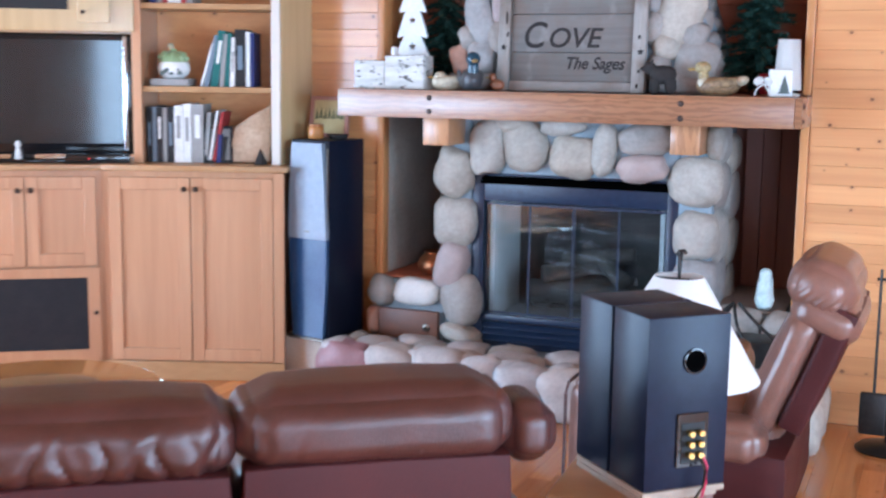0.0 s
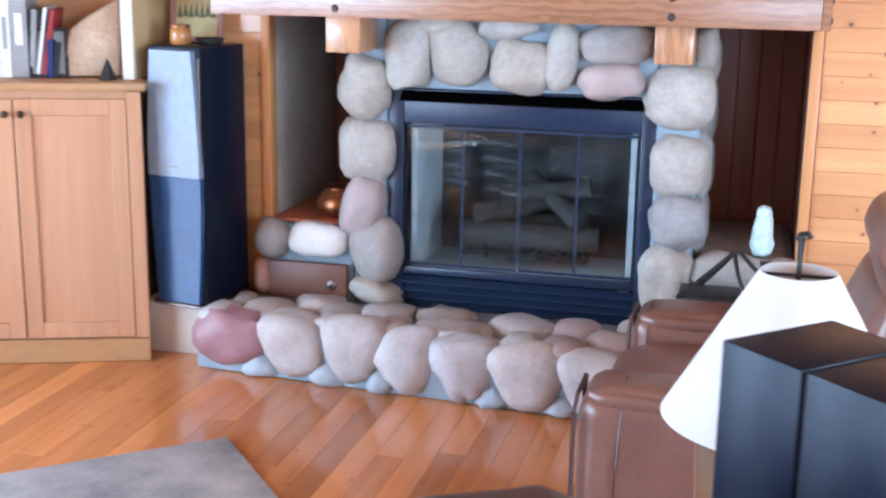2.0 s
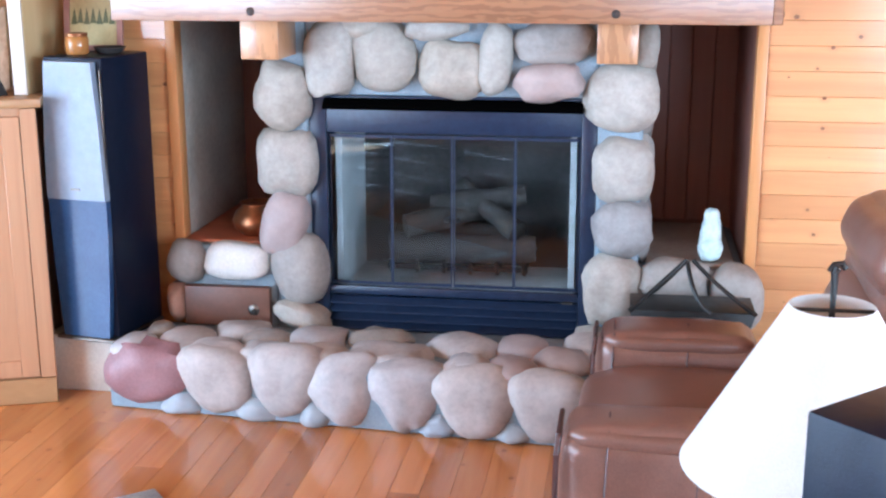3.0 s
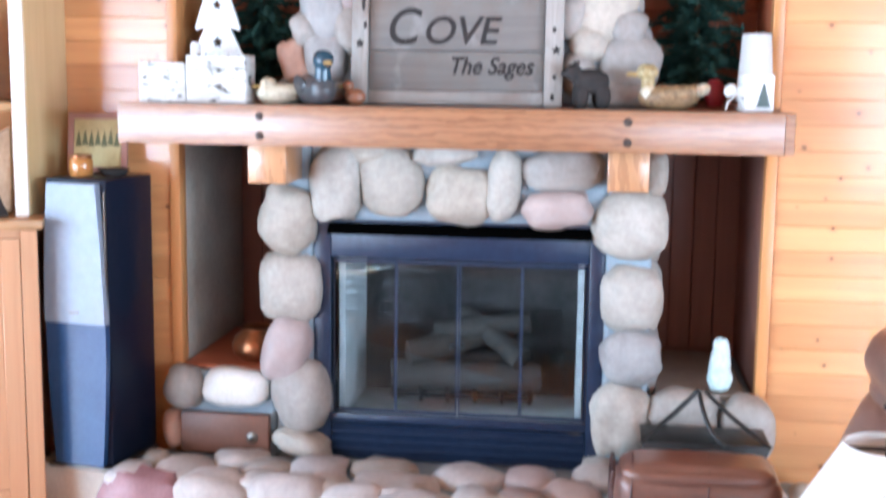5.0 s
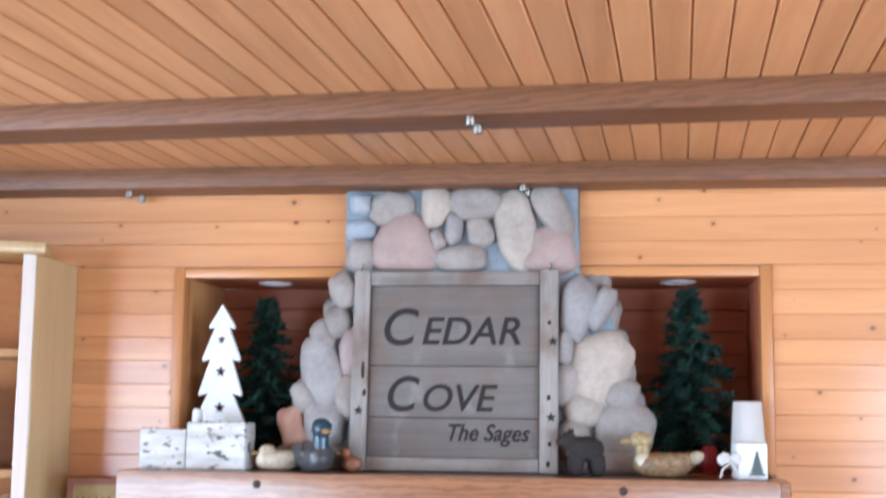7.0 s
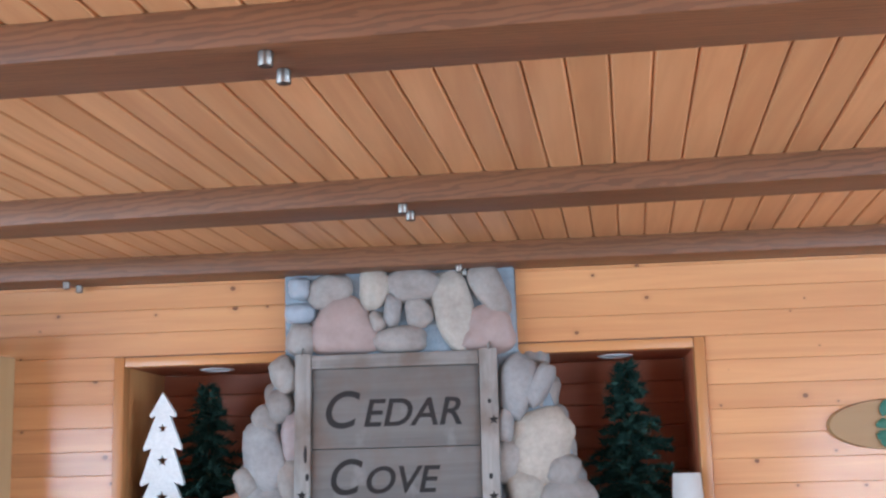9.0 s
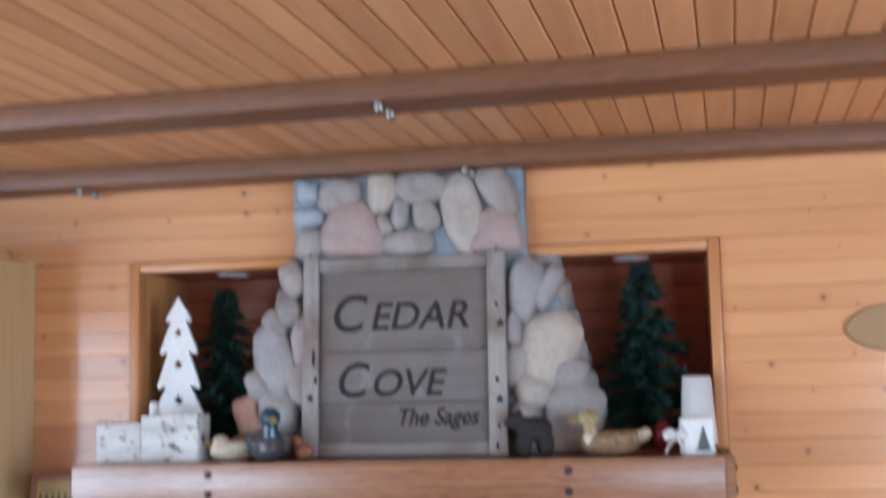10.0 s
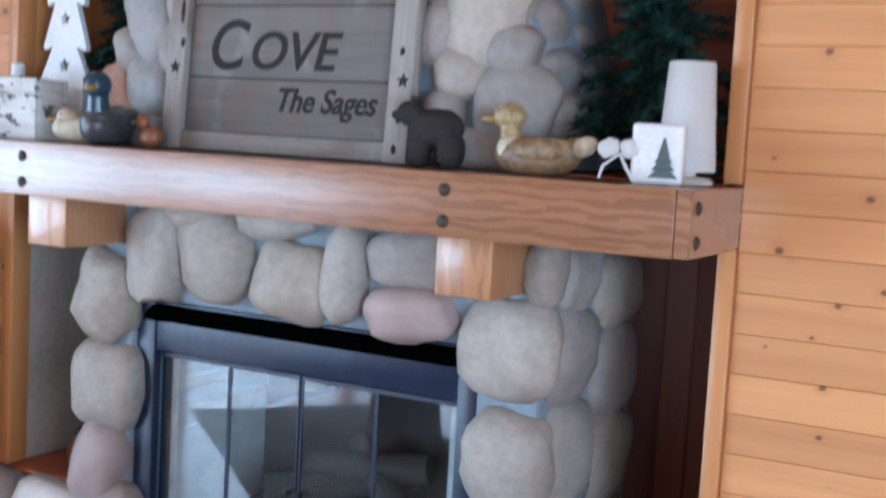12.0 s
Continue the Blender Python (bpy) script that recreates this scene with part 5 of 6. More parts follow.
shaker(cab2, m2, ln2 - 0.62, ln2 - 0.335, 0.525, 0.925, (ln2 - 0.36, 0.865))
shaker(cab2, m2, ln2 - 0.33, ln2 - 0.03, 0.525, 0.925, (ln2 - 0.305, 0.865))
part("cloth_frame", merge(merge(merge(bm_box((ln2 - 0.90, -0.02, 0.09), (ln2 - 0.02, -0.001, 0.14)), bm_box((ln2 - 0.90, -0.02, 0.47), (ln2 - 0.02, -0.001, 0.515))), bm_box((ln2 - 0.075, -0.02, 0.14), (ln2 - 0.02, -0.001, 0.47))), bm_box((ln2 - 0.90, -0.02, 0.14), (ln2 - 0.86, -0.001, 0.47))), M_CAB, cab2, "", m2, False)
part("speaker_cloth", bm_box((ln2 - 0.86, -0.012, 0.14), (ln2 - 0.075, -0.002, 0.47)), plain("black_speaker_cloth", (0.014, 0.014, 0.018), 0.9), cab2, "black speaker cloth", m2)
part("knob", bm_lathe([(0, 0.02), (0.009, 0.018), (0.010, 0.012), (0.005, 0.008), (0.005, 0.0), (0, 0.0)], 20, Matrix.Translation((ln2 - 0.04, -0.02, 0.31)) @ pose(0, 0, 0, 90, 0, 0)), M_KNOB, cab2, "", m2)
part("top", bm_box((-0.02, -0.035, 0.953), (ln + 0.03, 0.43, 0.980), 0.004, 2), M_CABX, thing("countertop", (*CR, 0.953), "alder countertop over the base cabinet", "countertop"), "", m)
part("top", bm_box((0.0, -0.035, 0.954), (ln2 + 0.012, 0.60, 0.979), 0.004, 2), M_CABX, thing("countertop", (*CL, 0.953), "alder top of the media cabinet", "countertop"), "", m2)

BR, BL = (-2.712, 4.79), (-3.325, 4.560)
mb, lb = along(BL, BR)
case = thing("bookcase", (*BR, 0.981), "open alder bookcase with filled shelves on the counter", "bookcase")
part("side_panel", bm_box((-2.735, 4.79, 0.981), (-2.708, 5.079, 1.985), 0.002), M_MAPLE, case, "pale yellow maple side panel")
part("side_panel", bm_box((0.0, 0.0, 0.981), (0.028, 0.30, 1.985), 0.002), M_CAB, case, "", mb)
part("face_stile", bm_box((lb - 0.038, -0.02, 0.981), (lb + 0.002, -0.0005, 1.985), 0.002), M_GLARE, case, "alder face stile with window glare painted pale", mb)
part("face_stile", bm_box((-0.01, -0.02, 0.981), (0.032, -0.0005, 1.985), 0.002), M_CAB, case, "", mb)
part("crown", bm_box((-0.03, -0.045, 1.986), (lb + 0.03, 0.28, 2.025), 0.008, 2), M_MAPLE, case, "", mb)
part("back_board", bm_box((0.029, 0.285, 0.981), (lb - 0.04, 0.298, 1.985)), M_PINE_X, case, "orange pine back board", mb)
SH = [1.300, 1.668]
for z in SH:
    part("shelf", bm_box((0.029, 0.0, z), (lb - 0.03, 0.284, z + 0.026), 0.002), M_CABX, case, "", mb)
def book(x, y, z, w, d, h, lean, mat, label, group):
    t = thing("book", (0, 0, z), label, "book", group)
    mm = mb @ Matrix.Translation((x, y, z)) @ Matrix.Rotation(radians(lean), 4, "Y")
    t.matrix_basis = Matrix.Translation(mm.translation)
    part("cover", merge(merge(bm_box((0, 0.0, 0), (0.003, d, h)), bm_box((w - 0.003, 0.0, 0), (w, d, h))), bm_box((0.003, 0.0, 0), (w - 0.003, 0.003, h))), mat, t, "", mm, False)
    part("pages", bm_box((0.003, 0.0035, 0.004), (w - 0.003, d - 0.004, h - 0.004)), M_PAGES, t, "", mm, False)
    if w > 0.021:
        k = int(w * 5000 + h * 1000 + lean) % 3
        tone = COVERS["grey_cover"] if "white" in label else COVERS["white_cover" if k else "blue_grey_cover"]
        part("title_bar", bm_box((w * 0.28, -0.0012, h * (0.30 + 0.06 * k)), (w * 0.72, -0.0002, h * (0.72 + 0.05 * k))), tone, t, "unreadable title on the spine", mm, False)
M_PAGES = plain("cream_pages", (0.66, 0.62, 0.52), 0.8)
COVERS = {n: dull(plain(n, c, min(0.6, r + 0.2)), 0.3) for n, c, r in (("black_cover", (0.02, 0.02, 0.022), 0.25), ("white_cover", (0.72, 0.71, 0.68), 0.5), ("teal_cover", (0.015, 0.13, 0.12), 0.25), ("grey_cover", (0.30, 0.29, 0.28), 0.5), ("navy_cover", (0.02, 0.03, 0.12), 0.35), ("red_cover", (0.36, 0.04, 0.04), 0.4), ("blue_grey_cover", (0.16, 0.21, 0.26), 0.35))}
def book_row(x, z, specs, group, y=0.03):
    for w, h, cover, lean in specs:
        book(x, y, z, w, 0.17, h, lean, COVERS[cover], cover.replace("_", " ").replace("cover", "covered").replace("blue grey", "blue-grey") + " book standing on a shelf", group)
        x += w + 0.002 + (h * math.sin(radians(abs(lean))) * 0.12)
book_row(0.040, 0.982, [(0.022, 0.250, "black_cover", 0), (0.018, 0.252, "blue_grey_cover", 0), (0.026, 0.250, "black_cover", 0), (0.018, 0.248, "grey_cover", 0), (0.030, 0.252, "black_cover", 0), (0.040, 0.258, "white_cover", 0), (0.034, 0.266, "white_cover", 0), (0.055, 0.264, "grey_cover", 0), (0.016, 0.23, "grey_cover", 4), (0.010, 0.24, "white_cover", 9), (0.012, 0.235, "red_cover", 11), (0.020, 0.13, "navy_cover", 3), (0.014, 0.12, "black_cover", 5)], "books on the lower shelf")
book_row(0.285, 1.327, [(0.010, 0.20, "white_cover", 16), (0.020, 0.235, "blue_grey_cover", 12), (0.034, 0.255, "teal_cover", 9), (0.020, 0.235, "grey_cover", 5), (0.018, 0.24, "teal_cover", 4), (0.022, 0.22, "white_cover", 3), (0.048, 0.255, "black_cover", 0), (0.018, 0.245, "white_cover", 0), (0.016, 0.24, "navy_cover", 0)], "books on the middle shelf")
book_row(0.06, 1.695, [(0.035, 0.20, "navy_cover", 0), (0.02, 0.18, "grey_cover", 6), (0.02, 0.18, "red_cover", 4), (0.06, 0.16, "white_cover", 0), (0.02, 0.17, "red_cover", 0), (0.03, 0.19, "grey_cover", 0)], "books on the upper shelf")
part("slab", bm_box((0.06, 0.02, 1.327), (0.235, 0.18, 1.36), 0.003), COVERS["grey_cover"], thing("grey_box", (-3.15, 4.7, 1.327), "flat grey box lying on the middle shelf", "box"), "", mb)
M_CREAMGLAZE = plain("cream_glaze", (0.55, 0.50, 0.34), 0.35)
ginger = thing("covered_jar", (-3.17, 4.72, 1.36), "green and white lidded jar with dark leaves", "jar")
GM = mb @ Matrix.Translation((0.15, 0.10, 1.361))
part("bowl", bm_lathe([(0, 0.0), (0.045, 0.0), (0.068, 0.02), (0.074, 0.045), (0.066, 0.072), (0.0, 0.076)], 32), M_WHITE, ginger, "", GM)
part("lid", bm_lathe([(0.067, 0.073), (0.064, 0.085), (0.040, 0.110), (0.016, 0.122), (0.012, 0.132), (0.0, 0.135)], 32), plain("pale_green_glaze", (0.34, 0.48, 0.26), 0.3), ginger, "", GM)
for k in range(7):
    part("leaf_relief", bm_blob((0.024, 0.008, 0.018), 2.0, 0.2, k, 2, Matrix.Translation((-0.035 + 0.013 * k, -0.066 - 0.004 * math.sin(k), 0.024 + 0.008 * (k % 3)))), M_MOTIF, ginger, "", GM)
for k in range(9):
    a = k * 2 * math.pi / 9
    part("leaf_lid", bm_blob((0.05, 0.016, 0.034), 2.0, 0.25, k + 3, 2, Matrix.Rotation(a, 4, "Z") @ Matrix.Translation((0.046, 0, 0.092 + 0.010 * (k % 2))) @ Matrix.Rotation(0.7, 4, "Y")), bpy.data.materials["pale_green_glaze"], ginger, "", GM)
part("stalk", bm_blob((0.03, 0.026, 0.034), 2.0, 0.2, 5, 2, Matrix.Translation((-0.012, 0, 0.142))), M_CREAMGLAZE, ginger, "", GM)
rock = solo("stone_slab", bm_prism([(0.0, 0.0), (0.215, 0.0), (0.215, 0.27), (0.12, 0.215), (0.05, 0.165)], -0.02, 0.02, 1, 0.012), mottled("tan_sandstone", (0.42, 0.27, 0.17), (0.60, 0.43, 0.30), 18, 0.85, 0, 0.8, 70, 0, 0.004), "rough tan sandstone slab leaning on the shelf", "stone")
rock.matrix_basis = mb @ Matrix.Translation((0.385, 0.07, 0.983)) @ Matrix.Rotation(radians(-8), 4, "X")
photo = thing("photo_frame", (-2.95, 4.7, 0.982), "small dark red picture frame with a pale photo", "picture frame")
FM = mb @ Matrix.Translation((0.30, 0.02, 0.983)) @ pose(0, 0, 0, -14, 0, 10)
part("frame", merge(merge(merge(bm_box((0, 0, 0), (0.13, 0.01, 0.012)), bm_box((0, 0, 0.158), (0.13, 0.01, 0.17))), bm_box((0, 0, 0.012), (0.012, 0.01, 0.158))), bm_box((0.118, 0, 0.012), (0.13, 0.01, 0.158))), COVERS["black_cover"], photo, "", FM, False)
part("photo", bm_box((0.012, 0.004, 0.012), (0.118, 0.008, 0.158)), COVERS["grey_cover"], photo, "", FM, False)
cone = solo("black_pyramid", bm_lathe([(0, 0.075), (0.012, 0.05), (0.032, 0.004), (0.03, 0.0), (0, 0.0)], 5), M_INK, "small black pyramid ornament on the counter", "ornament")
cone.matrix_basis = mb @ Matrix.Translation((0.565, -0.012, 0.981))

upper = thing("upper_cabinet", (-3.7, 4.35, 1.56), "alder cabinet above the television, paled for glare", "cabinet")
# The lighter wood colour here stands for glare on the cabinet front.
part("body", bm_box((ln2 - 0.95, 0.03, 1.562), (ln2 + 0.15, 0.45, 2.02), 0.003), M_MAPLE, upper, "", m2)
ud = part("door", bm_box((ln2 - 0.09, 0.012, 1.60), (ln2 + 0.05, 0.029, 2.0), 0.003), M_MAPLE, upper, "", m2)
part("knob", bm_lathe([(0, 0.02), (0.009, 0.018), (0.010, 0.012), (0.005, 0.008), (0.005, 0.0), (0, 0.0)], 20, Matrix.Translation((ln2 - 0.065, 0.012, 1.645)) @ pose(0, 0, 0, 90, 0, 0)), M_KNOB, ud, "", m2)
# Flat black panel on the solid body, for the shade inside a bay.
part("dark_bay", bm_box((ln2 - 0.80, 0.022, 1.655), (ln2 - 0.13, 0.0295, 1.95)), COVERS["black_cover"], upper, "black panel painted as the shade of an open bay", m2)
tv = thing("television", (-3.75, 4.1, 0.98), "flat black television with a glossy bezel on the cabinet", "television")
VM = m2 @ Matrix.Translation((ln2 - 0.86, 0.10, 0.98))
part("cabinet_shell", bm_box((0.0, 0.002, 0.035), (1.02, 0.06, 0.575), 0.012, 3), M_TV, tv, "", VM)
part("screen", bm_box((0.04, -0.004, 0.085), (0.955, 0.0015, 0.545)), M_SCREEN, tv, "dark television screen", VM)
# Bright metal strip stands for the highlight along the bezel's right edge.
part("bezel_edge", bm_box((0.956, -0.012, 0.05), (0.975, 0.0015, 0.565), 0.006, 3), M_CHROME, tv, "bezel edge with its highlight put in as bright metal", VM)
part("stand", bm_box((0.30, -0.06, 0.001), (0.72, 0.16, 0.018), 0.006, 2), M_TV, tv, "", VM)
part("neck", bm_box((0.46, 0.01, 0.018), (0.56, 0.05, 0.036)), M_TV, tv, "", VM)
bar = solo("cable_box", bm_box((0.70, -0.09, 0.001), (0.98, 0.09, 0.04), 0.004, 2), M_TV, "low black cable box beside the television stand", "cable box")
bar.matrix_basis = VM
led = part("indicator", bm_box((0.80, -0.092, 0.017), (0.808, -0.0895, 0.025)), plain("red_lens", (0.7, 0.01, 0.01), 0.3), bar, "small red indicator")
led.matrix_parent_inverse = Matrix()
figurine = solo("small_figurine", bm_lathe([(0, 0), (0.016, 0.0), (0.014, 0.03), (0.008, 0.05), (0.014, 0.065), (0.008, 0.08), (0, 0.082)], 20), M_SHADE, "small pale figurine before the television", "figurine")
figurine.matrix_basis = VM @ Matrix.Translation((0.50, -0.045, 0.018))

# ---- seating ----
def leather_roll(m, length, owner, mat, seed, depth=0.20, h=0.17, name="headrest", pleats=()):
    bm = bm_pillow((0, -depth / 2, 0), (length, depth / 2, h), min(depth, h) * 0.40, None, 0.014, seed, 71 if pleats else 31)
    for v in bm.verts:
        e = min(v.co.x, length - v.co.x)
        v.co += Vector((0, 0, 1)) * 0.005 * math.sin(v.co.x * 95 + seed) * max(0, 1 - e / 0.10)
        if v.co.y > 0.02:
            low = max(0.0, min(1.0, (0.82 * h - v.co.z) / (0.45 * h)))
            for j, (u, deep) in enumerate(pleats):
                d = v.co.x - u * length - 0.012 * math.sin(v.co.z * 38 + j * 2.1)
                v.co.y -= deep * low * math.exp(-(d / 0.0075) ** 2)
                v.co.y += 0.45 * deep * low * math.exp(-((d - 0.021) / 0.013) ** 2)
    ob = part(name, bm, mat, owner, "", m)
    part("seam", bm_tube([(length * 0.36, -depth / 2 - 0.008, h * 0.25), (length * 0.36, -depth / 2 - 0.009, h * 0.5), (length * 0.36 + 0.003, -depth / 2 + 0.03, h * 0.97), (length * 0.36, 0.0, h + 0.0105), (length * 0.36 - 0.003, depth / 2 - 0.03, h * 0.97), (length * 0.36, depth / 2 + 0.011, h * 0.5), (length * 0.36, depth / 2 + 0.008, h * 0.25)], 0.0022, 6), mat, ob, "", m)
    return ob
sofa = thing("leather_sofa", (-1.05, 2.15, 0), "brown leather sofa with padded headrests, seen from behind", "sofa")
SO = Matrix.Translation((-0.681, 2.309, 0)) @ Matrix.Rotation(radians(180 + 36), 4, "Z") @ Matrix.Diagonal((1.12, 1.12, 0.925, 1.0))   # x runs along the back, -y faces the room
sec = 0.478
for k in range(3):
    x0 = 0.075 + k * (sec + 0.012)
    top = 0.0 if k == 0 else -0.012
    leather_roll(SO @ Matrix.Translation((x0, 0.0, 0.704 + top)), sec, sofa, M_LEATHER, k * 3 + 1, 0.23, 0.168, "headrest", ((0.07, 0.010), (0.15, 0.007), (0.24, 0.011), (0.31, 0.007), (0.45, 0.010), (0.56, 0.006), (0.66, 0.009), (0.81, 0.010)) if k else ((0.78, 0.003), (0.93, 0.004)))
    part("back_panel", bm_pillow((x0 + 0.003, 0.035, 0.09), (x0 + sec - 0.003, 0.113, 0.728 + top), 0.012, None, 0.003, k + 7), M_LEATHERF, sofa, "", SO)
    part("back_cushion", bm_pillow((x0 + 0.006, -0.20, 0.44), (x0 + sec - 0.006, 0.03, 0.70 + top), 0.06, None, 0.015, k + 9), M_LEATHER, sofa, "", SO)
    part("seat_cushion", bm_pillow((x0 + 0.004, -0.75, 0.26), (x0 + sec - 0.004, -0.12, 0.46), 0.05, None, 0.015, k + 11), M_LEATHER, sofa, "", SO)
    for j in range(4):
        part("footrest_pad", bm_pillow((x0 + 0.006, -0.835, 0.065 + 0.098 * j), (x0 + sec - 0.006, -0.735, 0.161 + 0.098 * j), 0.044, None, 0.006, k + 21 + j, 11), M_LEATHERG, sofa, "glossy channelled footrest pad", SO)
part("base", bm_box((0.05, -0.74, 0.05), (0.075 + 3 * (sec + 0.012), 0.06, 0.27), 0.01, 2), M_LEATHER, sofa, "", SO)
part("headrest_wing", bm_pillow((-0.012, -0.08, 0.690), (0.080, 0.085, 0.818), 0.042, None, 0.010, 5, 15), M_LEATHER, sofa, "", SO)
part("arm", bm_pillow((-0.10, -0.66, 0.06), (0.072, -0.18, 0.42), 0.06, None, 0.012, 3), M_LEATHER, sofa, "", SO)
for x in (0.02, 0.075 + 3 * (sec + 0.012) - 0.06):
    for y in (-0.68, 0.03):
        part("foot", bm_box((x, y - 0.025, 0.0), (x + 0.05, y + 0.025, 0.055), 0.004), M_TV, sofa, "", SO)

rec = thing("recliner", (-0.55, 3.95, 0), "brown leather recliner with thick arms and a gathered headrest", "armchair")
part("base", bm_box((-0.90, 3.72, 0.04), (-0.40, 4.20, 0.26), 0.01, 2), M_LEATHER, rec)
part("seat", bm_pillow((-0.94, 3.735, 0.25), (-0.36, 4.175, 0.41), 0.05, None, 0.018, 2), M_LEATHER2, rec)
for y0, s, x0, dz in ((3.55, 1, -0.97, -0.042), (4.17, 2, -0.915, -0.032)):
    arm = part("arm", bm_pillow((x0, y0, 0.05), (-0.52, y0 + 0.18, 0.495 + dz), 0.034, None, 0.012, s, 21), M_LEATHER2, rec)
    part("arm_rear", bm_pillow((-0.56, y0 + 0.004, 0.245), (-0.385, y0 + 0.176, 0.372), 0.055, None, 0.012, s + 8, 15), M_LEATHER2, arm)
    part("arm_pad", bm_pillow((x0 + 0.015, y0 + 0.008, 0.462 + dz), (-0.535, y0 + 0.172, 0.514 + dz), 0.024, None, 0.010, s + 4, 17), M_LEATHER2, arm)
    for x in (-0.885, -0.70):
        part("seam", bm_tube([(x, y0 - 0.011, 0.10), (x, y0 - 0.013, 0.30), (x + 0.005, y0 - 0.004, 0.462 + dz), (x + 0.008, y0 + 0.018, 0.510 + dz), (x + 0.008, y0 + 0.09, 0.524 + dz)], 0.0026, 6), M_LEATHER, arm)
    part("piping", bm_tube([(x0 - 0.017, y0 + 0.005, 0.08), (x0 - 0.014, y0 + 0.003, 0.46 + dz), (x0 - 0.010, y0 + 0.02, 0.495 + dz), (x0 - 0.010, y0 + 0.16, 0.495 + dz), (x0 - 0.014, y0 + 0.177, 0.46 + dz), (x0 - 0.017, y0 + 0.175, 0.08)], 0.006, 8), M_LEATHER, arm)
part("lower_back", bm_pillow((-0.60, 3.575, 0.045), (-0.308, 4.325, 0.288), 0.014, None, 0.005, 12), M_LEATHERF, rec, "flat lower back panel")
RB = Matrix.Translation((-0.43, 3.95, 0.29)) @ Matrix.Rotation(radians(21.5), 4, "Y")
part("back_shell", bm_pillow((0.040, -0.262, 0.085), (0.125, 0.262, 0.50), 0.014, None, 0.005, 4), M_LEATHERF, rec, "flat purplish brown outer back", RB)
part("back_cushion", bm_pillow((-0.062, -0.272, 0.03), (0.042, 0.272, 0.44), 0.046, None, 0.016, 6, 15), M_LEATHER2, rec, "", RB)
def gathered(lo, hi, r, seed, band):
    """A padded roll whose ends are drawn together in small pleats."""
    bm = bm_pillow(lo, hi, r, None, 0.012, seed, 35)
    for v in bm.verts:
        e = abs(v.co.y)
        if e > 0.17:
            k = min(1.0, (e - 0.17) / 0.07) * max(0.0, 1 - abs(v.co.z - band) / 0.05)
            v.co += Vector((0.3, math.copysign(1, v.co.y), 0.4)) * 0.0040 * k * math.sin(v.co.x * 260 + 4 * math.sin(v.co.z * 40 + seed))
    return bm
part("headrest", gathered((-0.108, -0.272, 0.435), (0.088, 0.272, 0.604), 0.078, 8, 0.485), M_LEATHER2, rec, "gathered padded headrest", RB)
part("neck_roll", bm_pillow((-0.066, -0.268, 0.390), (0.138, 0.268, 0.505), 0.050, None, 0.010, 3, 15), M_LEATHER2, rec, "padded roll under the headrest", RB)
part("lever", bm_tube([(-0.52, 3.543, 0.30), (-0.52, 3.528, 0.30), (-0.60, 3.524, 0.31)], 0.008, 8), M_DARKMETAL, rec)

# ---- end table, its lamp and the bookshelf loudspeaker ----
table = thing("end_table", (-0.48, 2.72, 0), "stained wooden end table between the seats", "table")
ET = pose(-0.51, 2.76, 0, 0, 0, 3)
part("tabletop", bm_box((-0.17, -0.45, 0.515), (0.065, 0.40, 0.545), 0.006, 2), M_TABLE, table, "", ET)
part("apron", bm_box((-0.14, -0.41, 0.44), (0.04, 0.37, 0.514), 0.003), M_TABLE, table, "", ET)
for x in (-0.155, 0.01):
    for y in (-0.425, 0.34):
        part("leg", bm_box((x, y, 0.0), (x + 0.045, y + 0.045, 0.439), 0.004), M_TABLE, table, "", ET)
BOXM = pose(-0.3835, 2.3855, 0.572, 0, 0, 44.5)     # middle of the back's foot; -y is the back
M_MAG = plain("tan_magazine_edges", (0.30, 0.22, 0.16), 0.6)
mat_books = thing("magazine_stack", (-0.48, 2.48, 0.546), "flat stack of tan magazines under the loudspeaker", "magazines")
for k in range(2):
    part("magazine", bm_box((-0.100, 0.012 - 0.012 * k, 0.0), (0.088 + 0.01 * k, 0.28, 0.012), 0.001), M_MAG, mat_books, "", BOXM @ Matrix.Translation((0, 0, -0.0265 + 0.013 * k)))
spk = thing("bookshelf_speaker", (-0.48, 2.48, 0.572), "black vinyl bookshelf loudspeaker with rear port and brass terminals", "loudspeaker")
sw, sh = 0.0975, 0.362
part("rear_cabinet", bm_box((-sw, 0.0, 0.0), (sw, 0.140, sh), 0.003, 2), M_SPK, spk, "", BOXM)
part("groove", bm_box((-sw + 0.004, 0.1405, 0.004), (sw - 0.004, 0.146, sh - 0.004)), M_TV, spk, "", BOXM)
part("front_cabinet", bm_box((-sw - 0.002, 0.1465, -0.001), (sw + 0.002, 0.285, sh + 0.001), 0.004, 2), M_SPK, spk, "", BOXM)
port = Matrix.Translation((0.012, 0.0, sh - 0.094)) @ pose(0, 0, 0, 90, 0, 0)
part("port_ring", bm_lathe([(0.0265, -0.001), (0.0270, 0.004), (0.0235, 0.005), (0.0215, 0.001), (0.0215, -0.001)], 36, port), M_TV, spk, "", BOXM)
# Flat black disc paints the dark inside of the port; no hole is cut.
part("port_shade", bm_lathe([(0.0, 0.0008), (0.0216, 0.0008), (0.0216, 0.0), (0.0, 0.0)], 36, port), M_VOID, spk, "", BOXM)
part("terminal_plate", bm_box((-0.026, -0.005, 0.045), (0.050, -0.0005, 0.160), 0.002), M_TV, spk, "", BOXM)
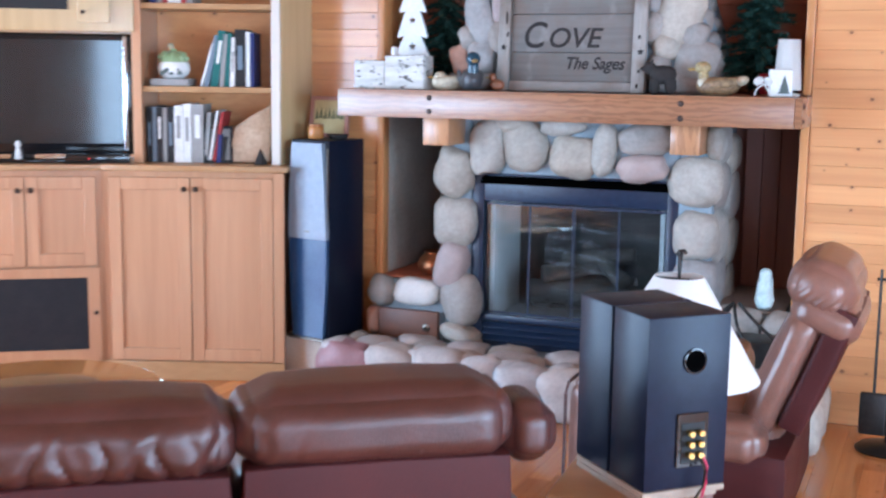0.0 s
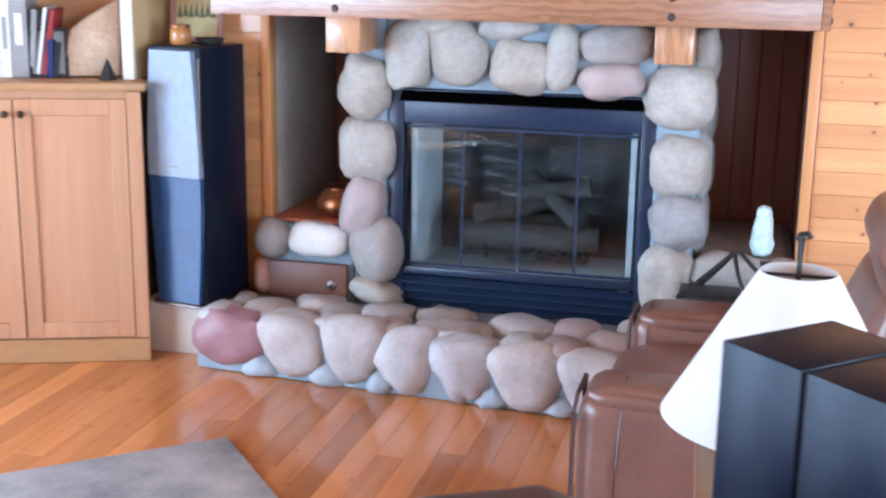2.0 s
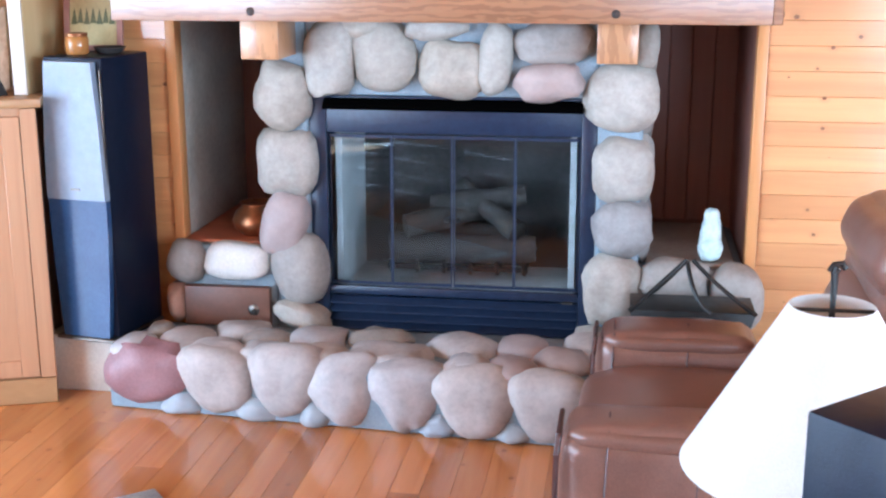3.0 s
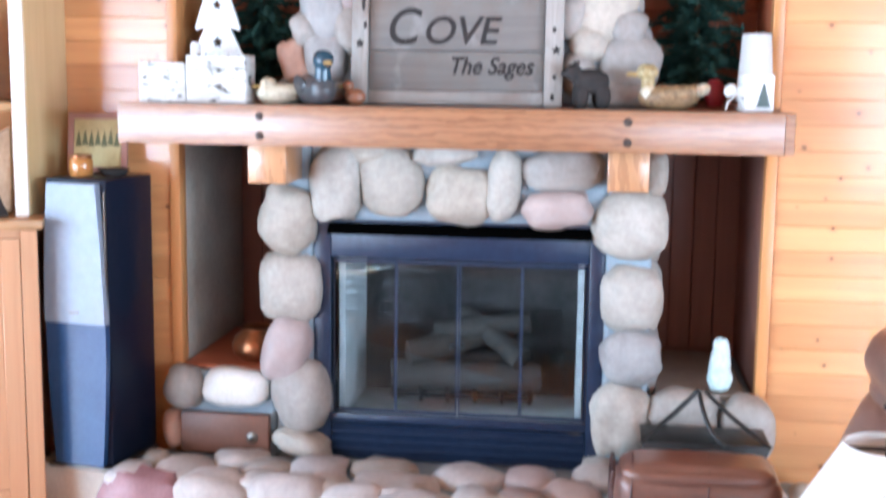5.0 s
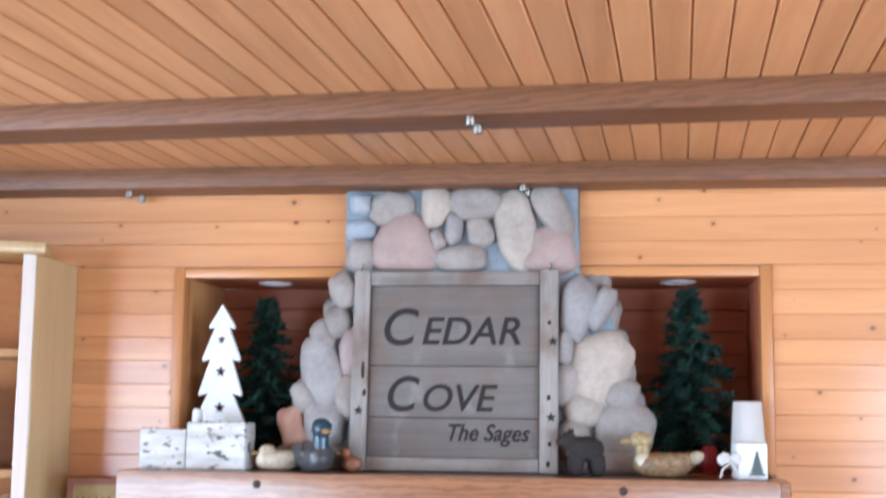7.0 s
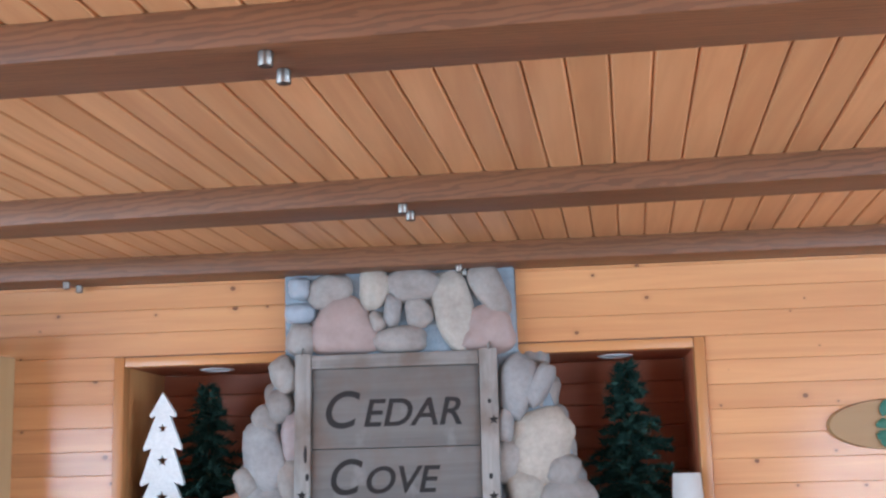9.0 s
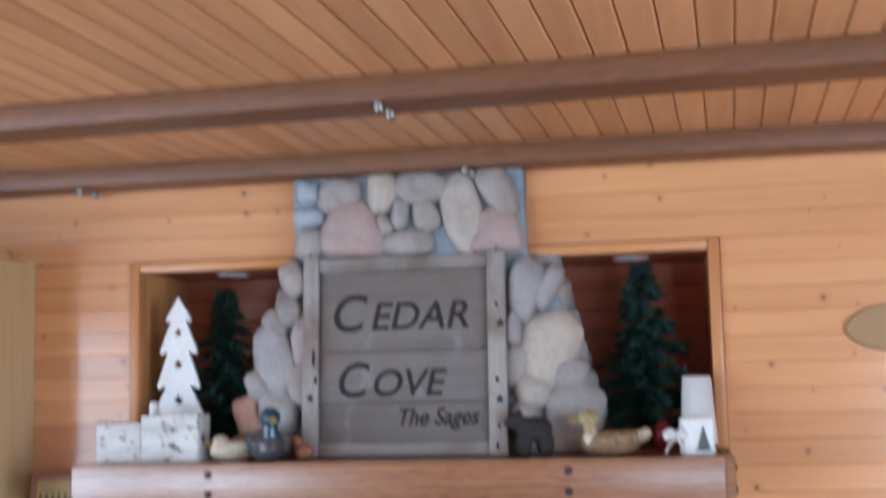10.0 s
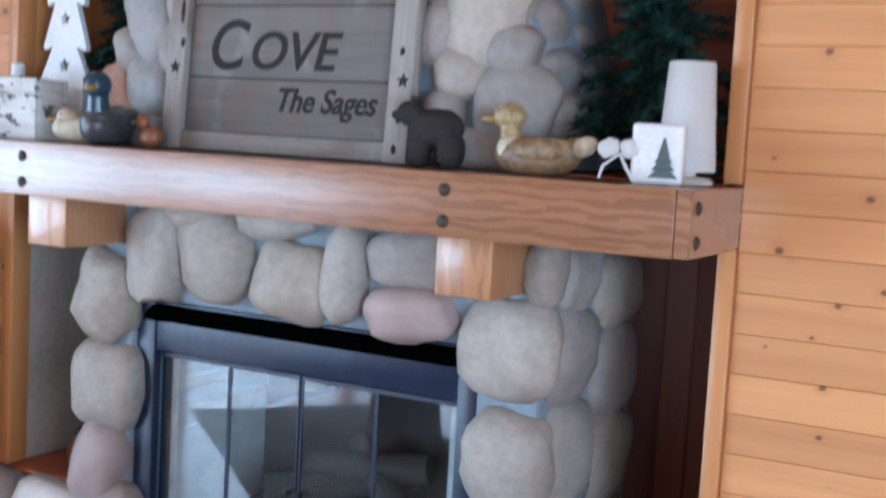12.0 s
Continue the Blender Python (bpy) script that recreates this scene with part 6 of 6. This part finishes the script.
# Near-black slab on the plate paints the shaded depth of the terminal cup.
part("terminal_cup", bm_box((-0.016, -0.0065, 0.055), (0.040, -0.0052, 0.140), 0.001), plain("recess_shade_black", (0.004, 0.004, 0.004), 0.7), spk, "", BOXM)
for x in (-0.001, 0.022):
    for z in (0.075, 0.098, 0.121):
        part("binding_post", bm_lathe([(0, 0.020), (0.006, 0.020), (0.0075, 0.017), (0.0075, 0.008), (0.005, 0.006), (0.005, 0.0), (0, 0.0)], 14, Matrix.Translation((x, -0.006, z)) @ pose(0, 0, 0, 90, 0, 0)), M_BRASS, spk, "brass binding post", BOXM)
part("cable", bm_tube([(0.03, -0.018, 0.07), (0.036, -0.026, 0.05), (0.036, -0.024, 0.02), (0.030, -0.018, -0.02)], 0.003, 8), plain("red_cable", (0.45, 0.01, 0.05), 0.4), spk, "red and black speaker cable", BOXM)
part("cable", bm_tube([(0.024, -0.018, 0.07), (0.028, -0.03, 0.045), (0.026, -0.028, 0.01), (0.01, -0.02, -0.022)], 0.003, 8), M_TV, spk, "", BOXM)

LX, LY = -0.545, 3.055
lamp = thing("table_lamp", (LX, LY, 0.545), "table lamp with a white conical shade and dark finial", "lamp")
part("shade", bm_lathe([(0.215, 0.640), (0.2165, 0.639), (0.064, 0.902), (0.0625, 0.902), (0.2135, 0.641), (0.215, 0.640)], 64, pose(LX, LY, 0)), M_SHADE, lamp, "white linen cone shade")
part("base", bm_lathe([(0, 0.546), (0.075, 0.546), (0.078, 0.556), (0.05, 0.570), (0.035, 0.60), (0.045, 0.65), (0.03, 0.70), (0.012, 0.72), (0.010, 0.86), (0, 0.86)], 32, pose(LX, LY, 0)), M_DARKMETAL, lamp)
part("spider", bm_box((LX - 0.062, LY - 0.003, 0.892), (LX + 0.062, LY + 0.003, 0.897)), M_DARKMETAL, lamp)
part("finial", bm_tube([(LX, LY, 0.86), (LX, LY, 0.955), (LX + 0.003, LY, 0.962)], 0.0065, 10), M_DARKMETAL, lamp)
part("finial_hook", bm_tube([(LX - 0.008, LY, 0.955), (LX - 0.002, LY, 0.966), (LX + 0.010, LY, 0.968), (LX + 0.015, LY, 0.960)], 0.005, 8), M_DARKMETAL, lamp)

# ---- glass coffee table and rug ----
GX, GY = -2.42, 2.82
ct = thing("coffee_table", (GX, GY, 0), "round glass coffee table on a wooden drum", "table")
part("glass_top", bm_lathe([(0, 0.438), (0.36, 0.438), (0.365, 0.442), (0.365, 0.447), (0.36, 0.450), (0, 0.450)], 72, pose(GX, GY, 0)), M_TABLEGLASS, ct)
part("drum", bm_lathe([(0, 0.0), (0.20, 0.0), (0.21, 0.02), (0.17, 0.10), (0.15, 0.25), (0.18, 0.42), (0.19, 0.437), (0, 0.437)], 40, pose(GX, GY, 0)), M_TABLE, ct)
rug_m = along((-2.64, 3.63), (-2.085, 4.115))[0]
rug = bm_box((-1.3, -1.05, 0.001), (0.73, 0.0, 0.011), 0.004, 2)
solo("area_rug", rug, M_RUG, "grey-blue woven rug lying on the plank floor", "rug")
bpy.data.objects["area_rug"].matrix_basis = rug_m

# ---- wall boards of the fireplace wall, then the floor planks ----
def wall_board(x0, x1, z0, z1, gap, seed):
    rnd = random.Random(seed)
    cuts, x = [x0], x0
    while x1 - x > 2.6:
        x += rnd.uniform(1.4, 2.4)
        if x1 - x > 0.5:
            cuts.append(x)
    cuts.append(x1)
    for a, b in zip(cuts, cuts[1:]):
        deep = 0.0015 * rnd.random()
        part("board", bm_box((a + 0.0006, YW + deep, z0 + gap), (b - 0.0006, YW + 0.0135, z1 - gap), min(0.0014, (z1 - z0) * 0.2)), M_PINE_X, wall_north, smooth=False)


row_h = 0.0768
for k in range(30):
    z0 = 1.9773 + (k - 26) * row_h
    z1 = z0 + row_h
    z1 = min(z1, ZC)
    if z1 <= 0.0 or z0 >= ZC - 0.004:
        continue
    z0 = max(z0, 0.0)
    gap = 0.0003
    high = z0 > NTOP + 0.02
    for a, b in ((XL, -1.79 if high else NL - 0.031), (-1.037 if high else NR + 0.031, XR)):
        wall_board(a, b, z0, z1, gap, k * 3 + int(a > -2))

plank = 0.083
for k in range(int((XR - XL) / plank) + 1):
    x0 = XL + k * plank
    x1 = min(x0 + plank, XR)
    rnd = random.Random(900 + k)
    y = YB
    near = -3.6 < x0 < 0.6
    while y < YW:
        y1 = min(y + (rnd.uniform(0.9, 2.3) if near else rnd.uniform(3.0, 5.0)), YW)
        if YW - y1 < 0.4:
            y1 = YW
        part("plank", bm_box((x0 + 0.0002, y + 0.0002, -0.0195), (x1 - 0.0002, y1 - 0.0002, 0.0), 0.0006), M_FLOOR, floor_slab, smooth=False)
        y = y1
